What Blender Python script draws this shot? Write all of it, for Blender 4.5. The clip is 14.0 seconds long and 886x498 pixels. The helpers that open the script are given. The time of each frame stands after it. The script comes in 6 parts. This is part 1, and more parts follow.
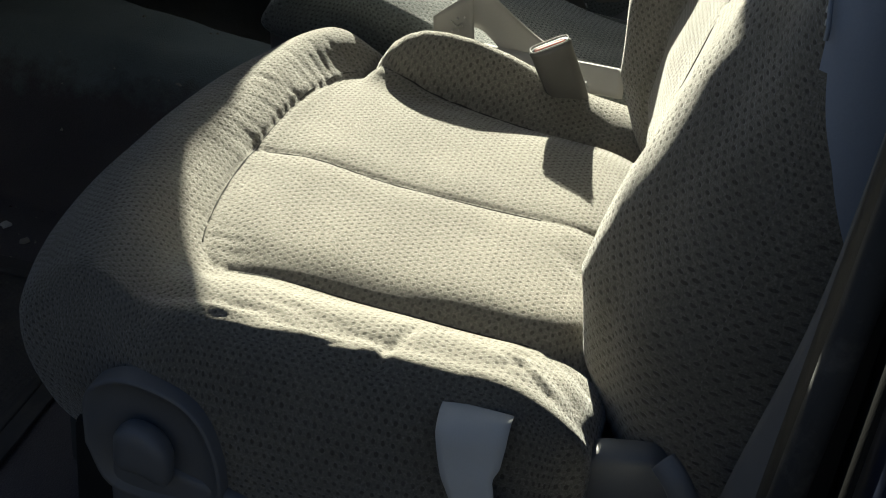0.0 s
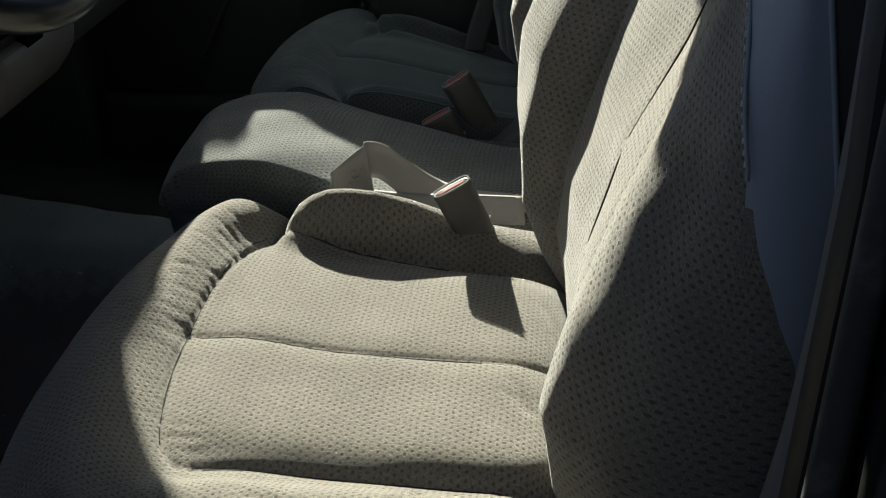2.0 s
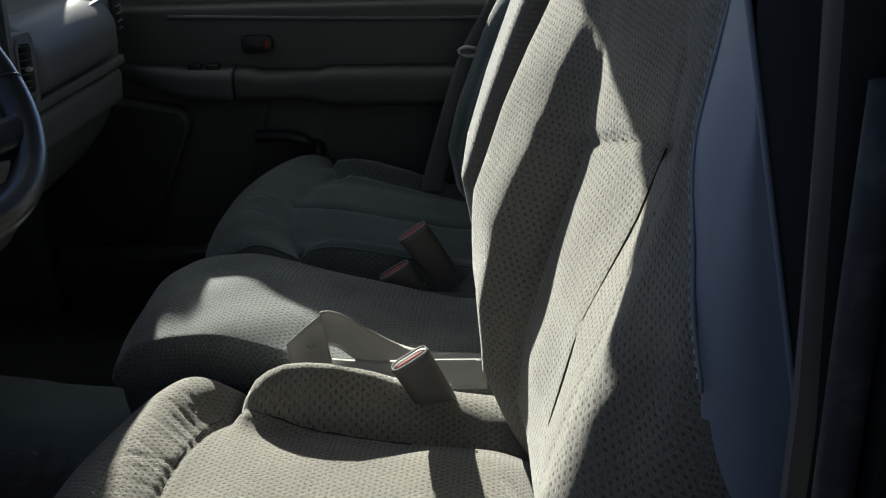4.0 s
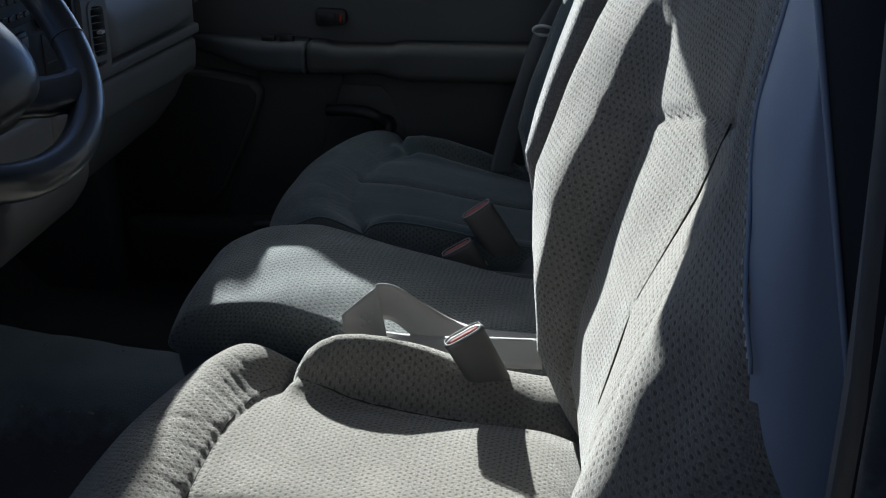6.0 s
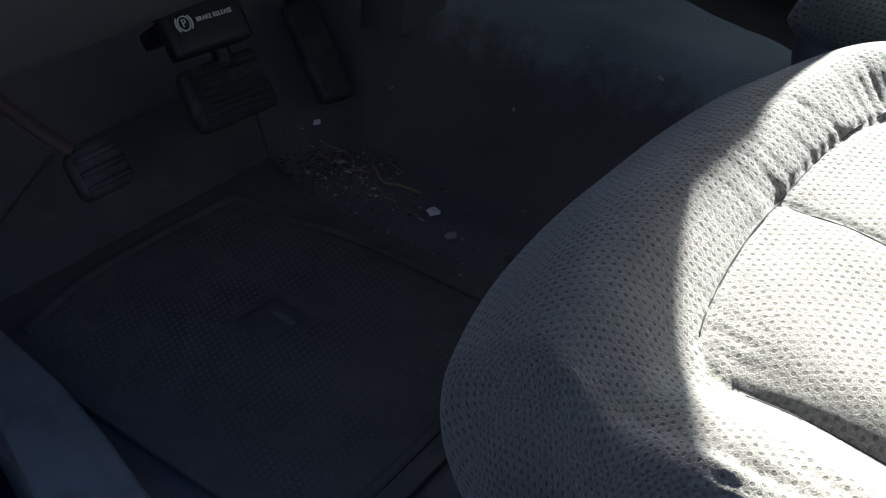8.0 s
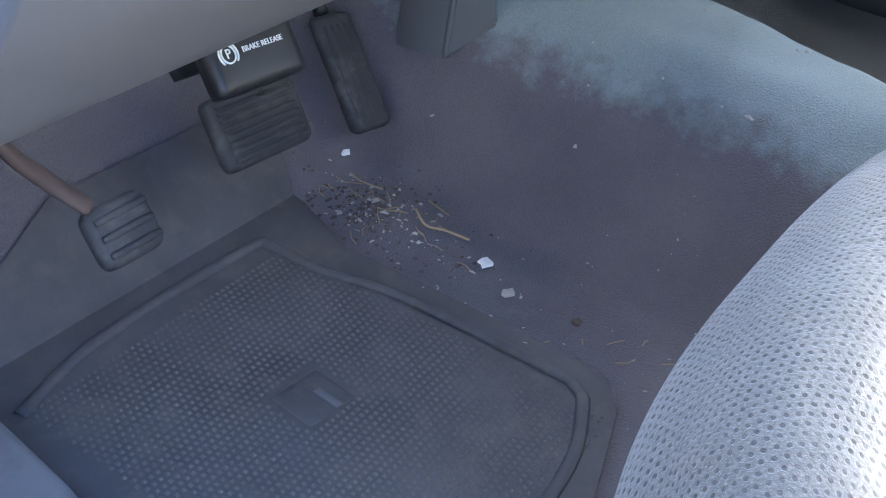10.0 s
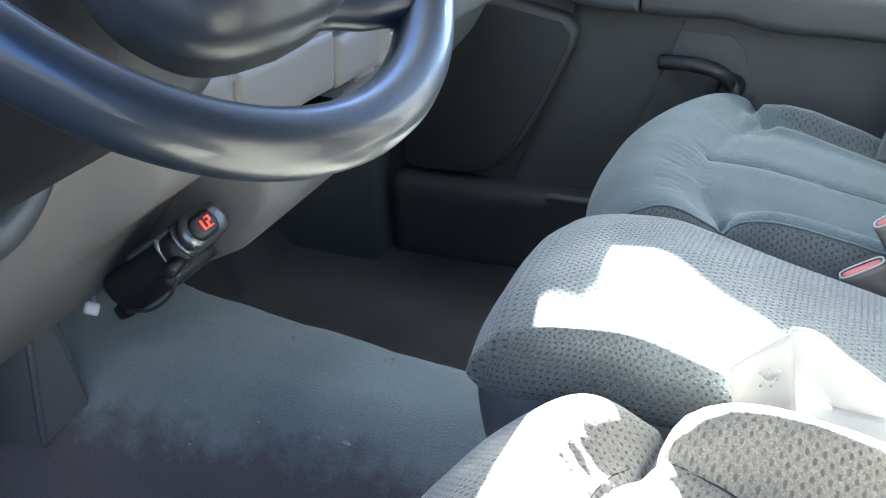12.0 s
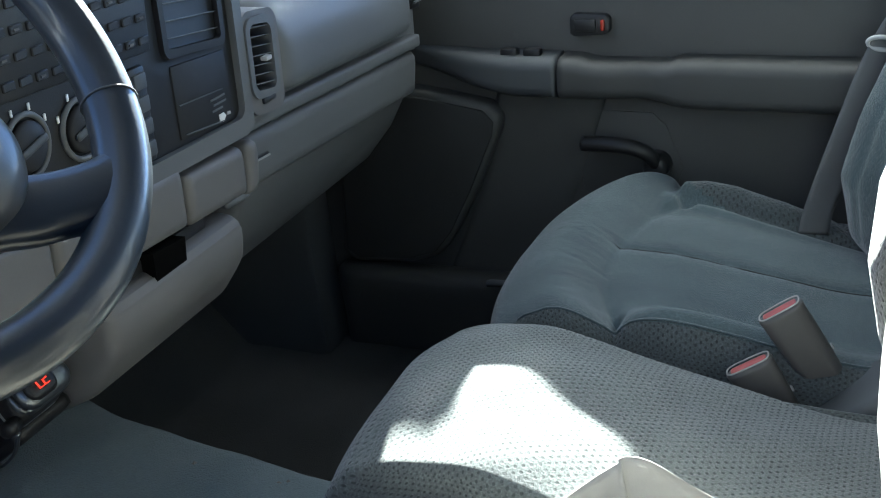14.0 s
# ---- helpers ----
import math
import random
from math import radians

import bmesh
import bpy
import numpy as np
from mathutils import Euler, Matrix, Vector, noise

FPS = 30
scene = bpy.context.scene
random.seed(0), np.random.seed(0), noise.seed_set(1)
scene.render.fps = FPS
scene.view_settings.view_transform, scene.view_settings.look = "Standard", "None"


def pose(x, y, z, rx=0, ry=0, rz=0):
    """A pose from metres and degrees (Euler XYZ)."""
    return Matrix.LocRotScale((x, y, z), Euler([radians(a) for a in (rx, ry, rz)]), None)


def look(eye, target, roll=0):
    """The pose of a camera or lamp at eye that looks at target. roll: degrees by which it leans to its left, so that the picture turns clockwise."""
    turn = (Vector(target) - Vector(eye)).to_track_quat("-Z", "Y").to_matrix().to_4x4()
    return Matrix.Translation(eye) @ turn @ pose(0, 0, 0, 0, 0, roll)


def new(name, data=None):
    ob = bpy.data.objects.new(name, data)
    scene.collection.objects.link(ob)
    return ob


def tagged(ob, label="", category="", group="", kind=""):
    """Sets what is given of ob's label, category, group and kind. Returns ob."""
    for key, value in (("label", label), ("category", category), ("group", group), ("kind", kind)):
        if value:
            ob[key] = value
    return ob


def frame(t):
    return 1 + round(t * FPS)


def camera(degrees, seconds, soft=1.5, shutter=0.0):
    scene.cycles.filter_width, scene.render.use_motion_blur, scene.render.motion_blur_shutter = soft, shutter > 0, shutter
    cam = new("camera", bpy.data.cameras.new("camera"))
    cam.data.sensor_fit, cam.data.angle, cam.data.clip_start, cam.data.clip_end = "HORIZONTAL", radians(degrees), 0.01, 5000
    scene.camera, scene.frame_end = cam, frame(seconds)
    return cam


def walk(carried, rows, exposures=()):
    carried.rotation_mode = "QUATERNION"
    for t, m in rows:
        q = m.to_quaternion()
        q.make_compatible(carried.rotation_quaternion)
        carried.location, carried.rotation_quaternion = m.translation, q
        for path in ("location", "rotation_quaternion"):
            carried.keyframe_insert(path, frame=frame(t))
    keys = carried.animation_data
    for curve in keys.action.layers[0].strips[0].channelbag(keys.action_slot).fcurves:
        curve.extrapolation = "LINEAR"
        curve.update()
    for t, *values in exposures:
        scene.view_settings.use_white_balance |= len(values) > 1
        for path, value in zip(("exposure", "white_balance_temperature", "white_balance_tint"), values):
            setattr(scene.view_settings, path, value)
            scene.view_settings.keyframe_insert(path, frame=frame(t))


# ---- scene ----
PATH = [
    (0, (-1.1006, -0.5248, 0.9200), (-0.0945, -0.3100, 0.3023), 7.05),
    (0.5, (-1.1522, -0.5053, 0.9103), (-0.1470, -0.3436, 0.2751), 4.41),
    (1, (-1.1586, -0.4732, 0.9321), (-0.1271, -0.3435, 0.3328), 2.52),
    (1.5, (-1.1380, -0.4612, 0.9502), (-0.0836, -0.3510, 0.3879), 1.64),
    (2, (-1.1160, -0.4542, 0.9837), (-0.0444, -0.3524, 0.4533), 0.81),
    (2.5, (-1.0956, -0.4526, 1.0082), (-0.0113, -0.3641, 0.5016), -0.22),
    (3, (-1.0778, -0.4596, 1.0278), (0.0176, -0.3698, 0.5460), -1.33),
    (3.5, (-1.0637, -0.4702, 1.0431), (0.0401, -0.3912, 0.5789), -1.07),
    (3.7, (-1.0579, -0.4702, 1.0499), (0.0518, -0.3928, 0.5998), -1.39),
    (5.8, (-1.0466, -0.4878, 1.0424), (0.0631, -0.3655, 0.6025), -0.61),
    (6, (-1.0365, -0.4914, 1.0254), (0.0631, -0.3363, 0.5706), -0.60),
    (6.5, (-0.9325, -0.5378, 0.9753), (0.1079, -0.2422, 0.4556), 0.09),
    (7, (-0.8849, -0.5190, 0.9110), (0.0653, -0.0944, 0.3135), 3.03),
    (7.5, (-0.8923, -0.4401, 0.8777), (-0.0076, 0.0540, 0.2349), 5.06),
    (8, (-0.8389, -0.3127, 0.8129), (-0.0096, 0.2158, 0.1252), 6.60),
    (8.2, (-0.8419, -0.2645, 0.8161), (-0.0528, 0.2551, 0.0763), 6.60),
    (10.3, (-0.7262, -0.1094, 0.7489), (0.1487, 0.3584, 0.0739), 10.11),
    (10.5, (-0.7176, -0.1127, 0.7680), (0.1832, 0.3515, 0.1253), 8.92),
    (11, (-0.6941, -0.1271, 0.8051), (0.2616, 0.3118, 0.2272), 6.32),
    (11.5, (-0.6600, -0.1627, 0.8358), (0.3394, 0.2306, 0.3006), 3.30),
    (12, (-0.6060, -0.2380, 0.8787), (0.4295, 0.1137, 0.3845), 0.89),
    (12.5, (-0.5472, -0.3238, 0.9117), (0.4872, 0.0393, 0.4235), -1.32),
    (13, (-0.5080, -0.3698, 0.9268), (0.5230, 0.0159, 0.4489), -2.79),
    (13.5, (-0.4903, -0.4037, 0.9416), (0.5447, -0.0144, 0.4755), -3.89),
    (14, (-0.5024, -0.4167, 0.9494), (0.5246, 0.0003, 0.4897), -4.22),
]
cam = camera(39.00, 14.0, 1.1)
EXPO = [(0.0, 2.6, 6300, 0), (1.0, 2.2, 6250, 1), (1.5, 2.1, 6200, 2), (2.5, 2.05, 6050, 3), (3.7, 2.05, 5900, 4), (5.8, 2.2, 5300, 7), (7.0, 2.2, 5350, 7), (7.5, 2.45, 5350, 7), (8.2, 3.9, 5400, 9), (10.3, 6.95, 5400, 9), (11.0, 6.95, 5300, 9), (12.0, 6.02, 5350, 6), (12.5, 5.35, 5500, 2), (13.0, 4.75, 5400, 1), (14.0, 4.65, 5350, 1)]
walk(cam, [(t, look(e, g, roll)) for t, e, g, roll in PATH], EXPO)

# ---- world and sun ----
SUN_AZ, SUN_EL = radians(20), radians(20.5)      # from +x towards +y, above the horizon
sun_dir = Vector((math.cos(SUN_EL) * math.cos(SUN_AZ), math.cos(SUN_EL) * math.sin(SUN_AZ), math.sin(SUN_EL)))
world = bpy.data.worlds.new("sky")
scene.world = world
world.use_nodes = True
wn = world.node_tree.nodes
sky = wn.new("ShaderNodeTexSky")
sky.sky_type, sky.sun_disc, sky.sun_elevation, sky.sun_rotation = "NISHITA", False, SUN_EL, radians(90) - SUN_AZ
world.node_tree.links.new(sky.outputs["Color"], wn["Background"].inputs["Color"])
sky.air_density, sky.dust_density, sky.ozone_density = 0.22, 0.02, 1.0
wn["Background"].inputs["Strength"].default_value = 0.05
sun = new("sun", bpy.data.lights.new("sun", "SUN"))
sun.data.energy, sun.data.angle, sun.data.color = 5.0, radians(0.53), (1.0, 0.91, 0.74)
sun.matrix_world = look(sun_dir * 20, (0, 0, 0))


# ---- materials ----
def nodes_of(name):
    m = bpy.data.materials.new(name)
    m.use_nodes = True
    nt = m.node_tree
    return m, nt, nt.nodes["Principled BSDF"]


def node(nt, kind, links=(), **values):
    n = nt.nodes.new(kind)
    for key, value in values.items():
        if key.startswith("in"):
            n.inputs[int(key[2:])].default_value = value
        else:
            setattr(n, key, value)
    for slot, out in links:
        nt.links.new(out, n.inputs[slot])
    return n


def math_node(nt, op, a, b=None, c=None):
    n = nt.nodes.new("ShaderNodeMath")
    n.operation = op
    for i, v in enumerate((a, b, c)):
        if v is None:
            continue
        if isinstance(v, (int, float)):
            n.inputs[i].default_value = v
        else:
            nt.links.new(v, n.inputs[i])
    return n.outputs[0]


def ramp(nt, fac, stops):
    n = nt.nodes.new("ShaderNodeValToRGB")
    nt.links.new(fac, n.inputs[0])
    els = n.color_ramp.elements
    while len(els) < len(stops):
        els.new(0.5)
    for e, (p, c) in zip(els, stops):
        e.position, e.color = p, (*c, 1)
    return n.outputs[0]


def mixed(nt, fac, a, b, mode="MIX"):
    n = nt.nodes.new("ShaderNodeMix")
    n.data_type, n.blend_type = "RGBA", mode
    for slot, v in ((0, fac), (6, a), (7, b)):
        if isinstance(v, (int, float)):
            n.inputs[slot].default_value = v
        elif isinstance(v, tuple):
            n.inputs[slot].default_value = (*v, 1)
        else:
            nt.links.new(v, n.inputs[slot])
    return n.outputs[2]


def surface(name, color, rough=0.6, metal=0.0, grain=400.0, bump=0.15, mottle=0.12, wear=None, wear_scale=9.0, dist=0.0006, spec=0.5, coat=0.0):
    """A plain material with fine grain in relief, broad mottling and, if asked, lighter worn or soiled areas."""
    m, nt, p = nodes_of(name)
    co = node(nt, "ShaderNodeTexCoord").outputs["Object"]
    fine = node(nt, "ShaderNodeTexNoise", [("Vector", co)], in2=grain, in3=4.0)
    broad = node(nt, "ShaderNodeTexNoise", [("Vector", co)], in2=wear_scale, in3=5.0)
    d, l = tuple(c * (1 - mottle) for c in color), tuple(min(1, c * (1 + mottle)) for c in color)
    col = ramp(nt, broad.outputs[0], [(0.3, d), (0.7, l)])
    col = mixed(nt, math_node(nt, "MULTIPLY", fine.outputs[0], 0.35), col, tuple(c * 0.6 for c in color))
    if wear:
        w2 = node(nt, "ShaderNodeTexNoise", [("Vector", co)], in2=wear_scale * 2.7, in3=7.0, in4=0.65)
        col = mixed(nt, ramp(nt, w2.outputs[0], [(0.5, (0, 0, 0)), (0.72, (1, 1, 1))]), col, wear)
    nt.links.new(col, p.inputs["Base Color"])
    rg = math_node(nt, "MULTIPLY_ADD", broad.outputs[0], 0.25, rough - 0.12)
    nt.links.new(rg, p.inputs["Roughness"])
    p.inputs["Metallic"].default_value = metal
    p.inputs["Specular IOR Level"].default_value = spec
    p.inputs["Coat Weight"].default_value = coat
    b = node(nt, "ShaderNodeBump", [("Height", fine.outputs[0])], in0=bump, in1=dist)
    nt.links.new(b.outputs[0], p.inputs["Normal"])
    return m


def dimpled_cloth(name, color, dot=0.70, pitch_u=0.0086, pitch_v=0.0066):
    """Velour knit with staggered oval dimples, laid out in metres on the mesh's own UVs."""
    m, nt, p = nodes_of(name)
    uv = node(nt, "ShaderNodeTexCoord").outputs["UV"]
    ob = node(nt, "ShaderNodeTexCoord").outputs["Object"]
    wob = node(nt, "ShaderNodeTexNoise", [("Vector", ob)], in2=60.0, in3=2.0)
    sep = node(nt, "ShaderNodeSeparateXYZ", [("Vector", uv)])
    wu = math_node(nt, "MULTIPLY_ADD", wob.outputs[0], 0.0025, sep.outputs[0])
    v = math_node(nt, "DIVIDE", math_node(nt, "MULTIPLY_ADD", wob.outputs[0], -0.0025, sep.outputs[1]), pitch_v)
    row = math_node(nt, "FLOOR", v)
    u = math_node(nt, "MULTIPLY_ADD", math_node(nt, "MODULO", row, 2.0), 0.5, math_node(nt, "DIVIDE", wu, pitch_u))
    fu = math_node(nt, "MULTIPLY", math_node(nt, "SUBTRACT", math_node(nt, "FRACT", u), 0.5), 1.15)
    fv = math_node(nt, "SUBTRACT", math_node(nt, "FRACT", v), 0.5)
    r = math_node(nt, "SQRT", math_node(nt, "ADD", math_node(nt, "MULTIPLY", fu, fu), math_node(nt, "MULTIPLY", fv, fv)))
    mask = node(nt, "ShaderNodeMapRange", [("Value", r)], in1=0.20, in2=0.31, in3=1.0, in4=0.0)
    mask.interpolation_type = "SMOOTHSTEP"
    fine = node(nt, "ShaderNodeTexNoise", [("Vector", ob)], in2=950.0, in3=3.0)
    broad = node(nt, "ShaderNodeTexNoise", [("Vector", ob)], in2=9.0, in3=5.0, in4=0.6)
    patch = node(nt, "ShaderNodeTexNoise", [("Vector", ob)], in2=45.0, in3=3.0)
    fuzz = node(nt, "ShaderNodeTexNoise", [("Vector", ob)], in2=430.0, in3=4.0, in4=0.7)
    fade = ramp(nt, patch.outputs[0], [(0.33, (0.5, 0.5, 0.5)), (0.60, (1, 1, 1))])
    col = ramp(nt, broad.outputs[0], [(0.3, tuple(c * 0.80 for c in color)), (0.72, tuple(c * 1.16 for c in color))])
    col = mixed(nt, math_node(nt, "MULTIPLY", fine.outputs[0], 0.5), col, tuple(c * 0.45 for c in color))
    col = mixed(nt, ramp(nt, fuzz.outputs[0], [(0.42, (0, 0, 0)), (0.68, (0.8, 0.8, 0.8))]), col, tuple(c * 0.5 for c in color))
    col = mixed(nt, ramp(nt, fuzz.outputs[0], [(0.30, (0.5, 0.5, 0.5)), (0.46, (0, 0, 0))]), col, tuple(min(1, c * 1.45) for c in color))
    amount = math_node(nt, "MULTIPLY", math_node(nt, "MULTIPLY", mask.outputs[0], dot), fade)
    col = mixed(nt, amount, col, tuple(c * 0.26 for c in color))
    nt.links.new(col, p.inputs["Base Color"])
    p.inputs["Roughness"].default_value = 0.95
    p.inputs["Specular IOR Level"].default_value = 0.12
    nt.links.new(math_node(nt, "MULTIPLY_ADD", amount, -0.5, 0.5), p.inputs["Sheen Weight"])
    p.inputs["Sheen Roughness"].default_value = 0.3
    h = math_node(nt, "MULTIPLY_ADD", math_node(nt, "MULTIPLY", mask.outputs[0], fade), -0.95 * dot, math_node(nt, "MULTIPLY_ADD", fuzz.outputs[0], 1.3, math_node(nt, "MULTIPLY", fine.outputs[0], 0.8)))
    b = node(nt, "ShaderNodeBump", [("Height", h)], in0=0.8, in1=0.0011)
    nt.links.new(b.outputs[0], p.inputs["Normal"])
    return m


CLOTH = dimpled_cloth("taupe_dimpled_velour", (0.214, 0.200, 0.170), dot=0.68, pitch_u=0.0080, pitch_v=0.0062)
# darker copies of the velour: shade painted into the centre and passenger seats
CLOTH_MID = dimpled_cloth("half_shaded_velour", (0.150, 0.164, 0.162), dot=0.75, pitch_u=0.0078, pitch_v=0.0062)
CLOTH_SHADE = dimpled_cloth("shaded_dimpled_velour", (0.088, 0.100, 0.106), dot=0.75, pitch_u=0.0074, pitch_v=0.0058)
CLOTH_PLUSH = dimpled_cloth("shaded_plush_velour", (0.076, 0.100, 0.110), dot=0.12)
CLOTH_DARK = dimpled_cloth("shaded_backrest_velour", (0.16, 0.155, 0.15), dot=0.8)
SKIRT = surface("seat_vinyl", (0.13, 0.133, 0.14), 0.5, grain=600, bump=0.25)
DASH = surface("dash_plastic", (0.112, 0.109, 0.108), 0.55, grain=900, bump=0.2, mottle=0.05, spec=0.35)
TRIM = surface("grey_trim_plastic", (0.105, 0.109, 0.113), 0.55, grain=900, bump=0.25, mottle=0.06, spec=0.35)
TRIM_DARK = surface("dark_grey_plastic", (0.06, 0.065, 0.07), 0.55, grain=900, bump=0.25, spec=0.35)
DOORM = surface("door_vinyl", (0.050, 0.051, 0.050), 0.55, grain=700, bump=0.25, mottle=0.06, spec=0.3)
GRILLE = surface("speaker_cloth", (0.034, 0.035, 0.036), 0.9, grain=1500, bump=0.5, spec=0.1)
BLACK = surface("black_plastic", (0.012, 0.012, 0.013), 0.45, grain=700, bump=0.2, spec=0.4)
RUBBER = surface("black_rubber", (0.035, 0.036, 0.038), 0.7, grain=500, bump=0.35, mottle=0.25, wear=(0.09, 0.085, 0.08), spec=0.3)
LEATHER = surface("wheel_leather", (0.011, 0.017, 0.026), 0.33, grain=420, bump=0.15, mottle=0.2, wear_scale=8, spec=0.6, coat=0.25)
RINGM = surface("ring_plastic", (0.034, 0.038, 0.043), 0.40, grain=420, bump=0.12, mottle=0.1, spec=0.5)
HUBM = surface("hub_vinyl", (0.030, 0.033, 0.037), 0.36, grain=420, bump=0.12, mottle=0.1, spec=0.4, coat=0.1)
SILVER = surface("silver_plastic", (0.13, 0.14, 0.15), 0.28, metal=0.8, grain=500, bump=0.1, spec=0.5)
VINYL = surface("blue_grey_vinyl", (0.27, 0.30, 0.36), 0.6, grain=600, bump=0.2, mottle=0.06, spec=0.3)
THREAD = surface("seam_thread", (0.035, 0.034, 0.032), 0.9, grain=900, bump=0.3, spec=0.1)
BUCKLE = surface("buckle_plastic", (0.085, 0.082, 0.080), 0.5, grain=700, bump=0.2, mottle=0.1, spec=0.4)
# for the added wall that blocks sky light, kept dark against bounce
BLOCKER = surface("light_block_dark", (0.012, 0.0125, 0.013), 0.9, grain=30, bump=0.3, mottle=0.3)
# same webbing as WEB, the shoulder belts' shade put into its colour
WEB_DARK = surface("shaded_webbing", (0.13, 0.13, 0.135), 0.75, grain=1200, bump=0.5, mottle=0.08, spec=0.25)
# near-black fill that paints the shade inside openings
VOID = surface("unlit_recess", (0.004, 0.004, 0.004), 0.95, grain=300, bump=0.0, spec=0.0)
BEZEL = surface("bezel_plastic", (0.015, 0.015, 0.016), 0.6, grain=900, bump=0.2, spec=0.3)
STUD = surface("dusty_rubber", (0.105, 0.102, 0.098), 0.8, grain=300, bump=0.2, mottle=0.2, spec=0.2)
# centre belt's shade is in this tone; WEB is paler for sky light
WEB_MID = surface("half_shaded_webbing", (0.34, 0.333, 0.32), 0.75, grain=1200, bump=0.5, mottle=0.1, spec=0.25)
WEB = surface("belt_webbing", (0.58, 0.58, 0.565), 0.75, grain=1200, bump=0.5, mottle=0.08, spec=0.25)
MAT = surface("rubber_mat", (0.075, 0.073, 0.075), 0.75, grain=300, bump=0.35, mottle=0.25, wear=(0.095, 0.09, 0.083), wear_scale=11, spec=0.25)
STEEL = surface("brushed_steel", (0.55, 0.55, 0.54), 0.35, metal=1.0, grain=300, bump=0.1)
RUST = surface("orange_painted_lever", (0.07, 0.045, 0.035), 0.7, grain=200, bump=0.3, mottle=0.3)
PAINT = surface("dark_blue_paint", (0.008, 0.012, 0.03), 0.35, grain=60, bump=0.02, coat=0.2)
LINER = surface("headliner", (0.15, 0.15, 0.15), 0.95, grain=500, bump=0.5, spec=0.1)
WHITE = surface("white_print", (0.75, 0.75, 0.73), 0.6, grain=500, bump=0.05)
RED_BTN = surface("red_button", (0.36, 0.075, 0.06), 0.4, grain=400, bump=0.05)
LIGHTPL = surface("pale_grey_plastic", (0.36, 0.36, 0.36), 0.5, grain=700, bump=0.1, spec=0.4)
SCRAP = surface("litter", (0.36, 0.33, 0.29), 0.9, grain=300, bump=0.3, mottle=0.3)
TWIG = surface("dry_twig", (0.30, 0.22, 0.13), 0.9, grain=300, bump=0.3, mottle=0.3)
SOIL = surface("soil", (0.095, 0.072, 0.058), 1.0, grain=300, bump=0.6, mottle=0.4)
# grey trim made near-black: the pillar's shade put into its colour
PILLAR = surface("shaded_pillar_plastic", (0.016, 0.016, 0.017), 0.6, grain=900, bump=0.25, mottle=0.1, spec=0.3)
SILL = surface("scuffed_sill_plastic", (0.19, 0.195, 0.20), 0.55, grain=700, bump=0.25, mottle=0.2, wear=(0.12, 0.12, 0.12), wear_scale=6, spec=0.35)
# unseen ground; its pale tone is set for light bounced into the cab
GROUND = surface("concrete", (0.20, 0.196, 0.187), 0.9, grain=120, bump=0.4, mottle=0.2, dist=0.004)
AMBER, ant, ap = nodes_of("red_reflector")
ap.inputs["Base Color"].default_value, ap.inputs["Roughness"].default_value = (0.22, 0.02, 0.01, 1), 0.25
LED, lnt, lp = nodes_of("red_led")
lp.inputs["Base Color"].default_value = (0.1, 0.005, 0.003, 1)
lp.inputs["Emission Color"].default_value, lp.inputs["Emission Strength"].default_value = (1, 0.04, 0.015, 1), 0.07
GLASS, gnt, gp = nodes_of("window_glass")
gp.inputs["Transmission Weight"].default_value, gp.inputs["Roughness"].default_value, gp.inputs["IOR"].default_value = 1.0, 0.0, 1.02


# ---- mesh helpers ----
def mesh_of(name, verts, faces, mat, uv=None, smooth=True):
    me = bpy.data.meshes.new(name)
    me.from_pydata([tuple(map(float, v)) for v in verts], [], faces)
    me.materials.append(mat)
    if uv is not None:
        layer = me.uv_layers.new(name="UVMap")
        layer.data.foreach_set("uv", np.asarray(uv, dtype=np.float32).ravel())
    me.polygons.foreach_set("use_smooth", [smooth] * len(me.polygons))
    me.update()
    return me


def part(name, data, mat, parent=None, label="", smooth=True):
    """data: a bmesh, or (verts, faces) or (verts, faces, uvs). One mesh object under a thing."""
    if isinstance(data, bmesh.types.BMesh):
        me = bpy.data.meshes.new(name)
        bmesh.ops.recalc_face_normals(data, faces=data.faces)
        for f in data.faces:
            f.smooth = smooth
        data.to_mesh(me)
        data.free()
        me.materials.append(mat)
        if smooth:
            me.set_sharp_from_angle(angle=radians(40))
    else:
        me = mesh_of(name, data[0], data[1], mat, data[2] if len(data) > 2 else None, smooth)
    ob = new(name, me)
    if parent is not None:
        ob.parent = parent
        ob.matrix_parent_inverse = parent.matrix_world.inverted()
    if label:
        tagged(ob, label)
    return ob


def thing(name, at, label, category, group="", kind=""):
    ob = new(name)
    ob.empty_display_size = 0.05
    ob.matrix_world = Matrix.Translation(at)
    ob.matrix_basis = Matrix.Translation(at)
    return tagged(ob, label, category, group, kind)


def smooth01(a, b, x):
    t = np.clip((np.asarray(x, float) - a) / (b - a), 0, 1)
    return t * t * (3 - 2 * t)


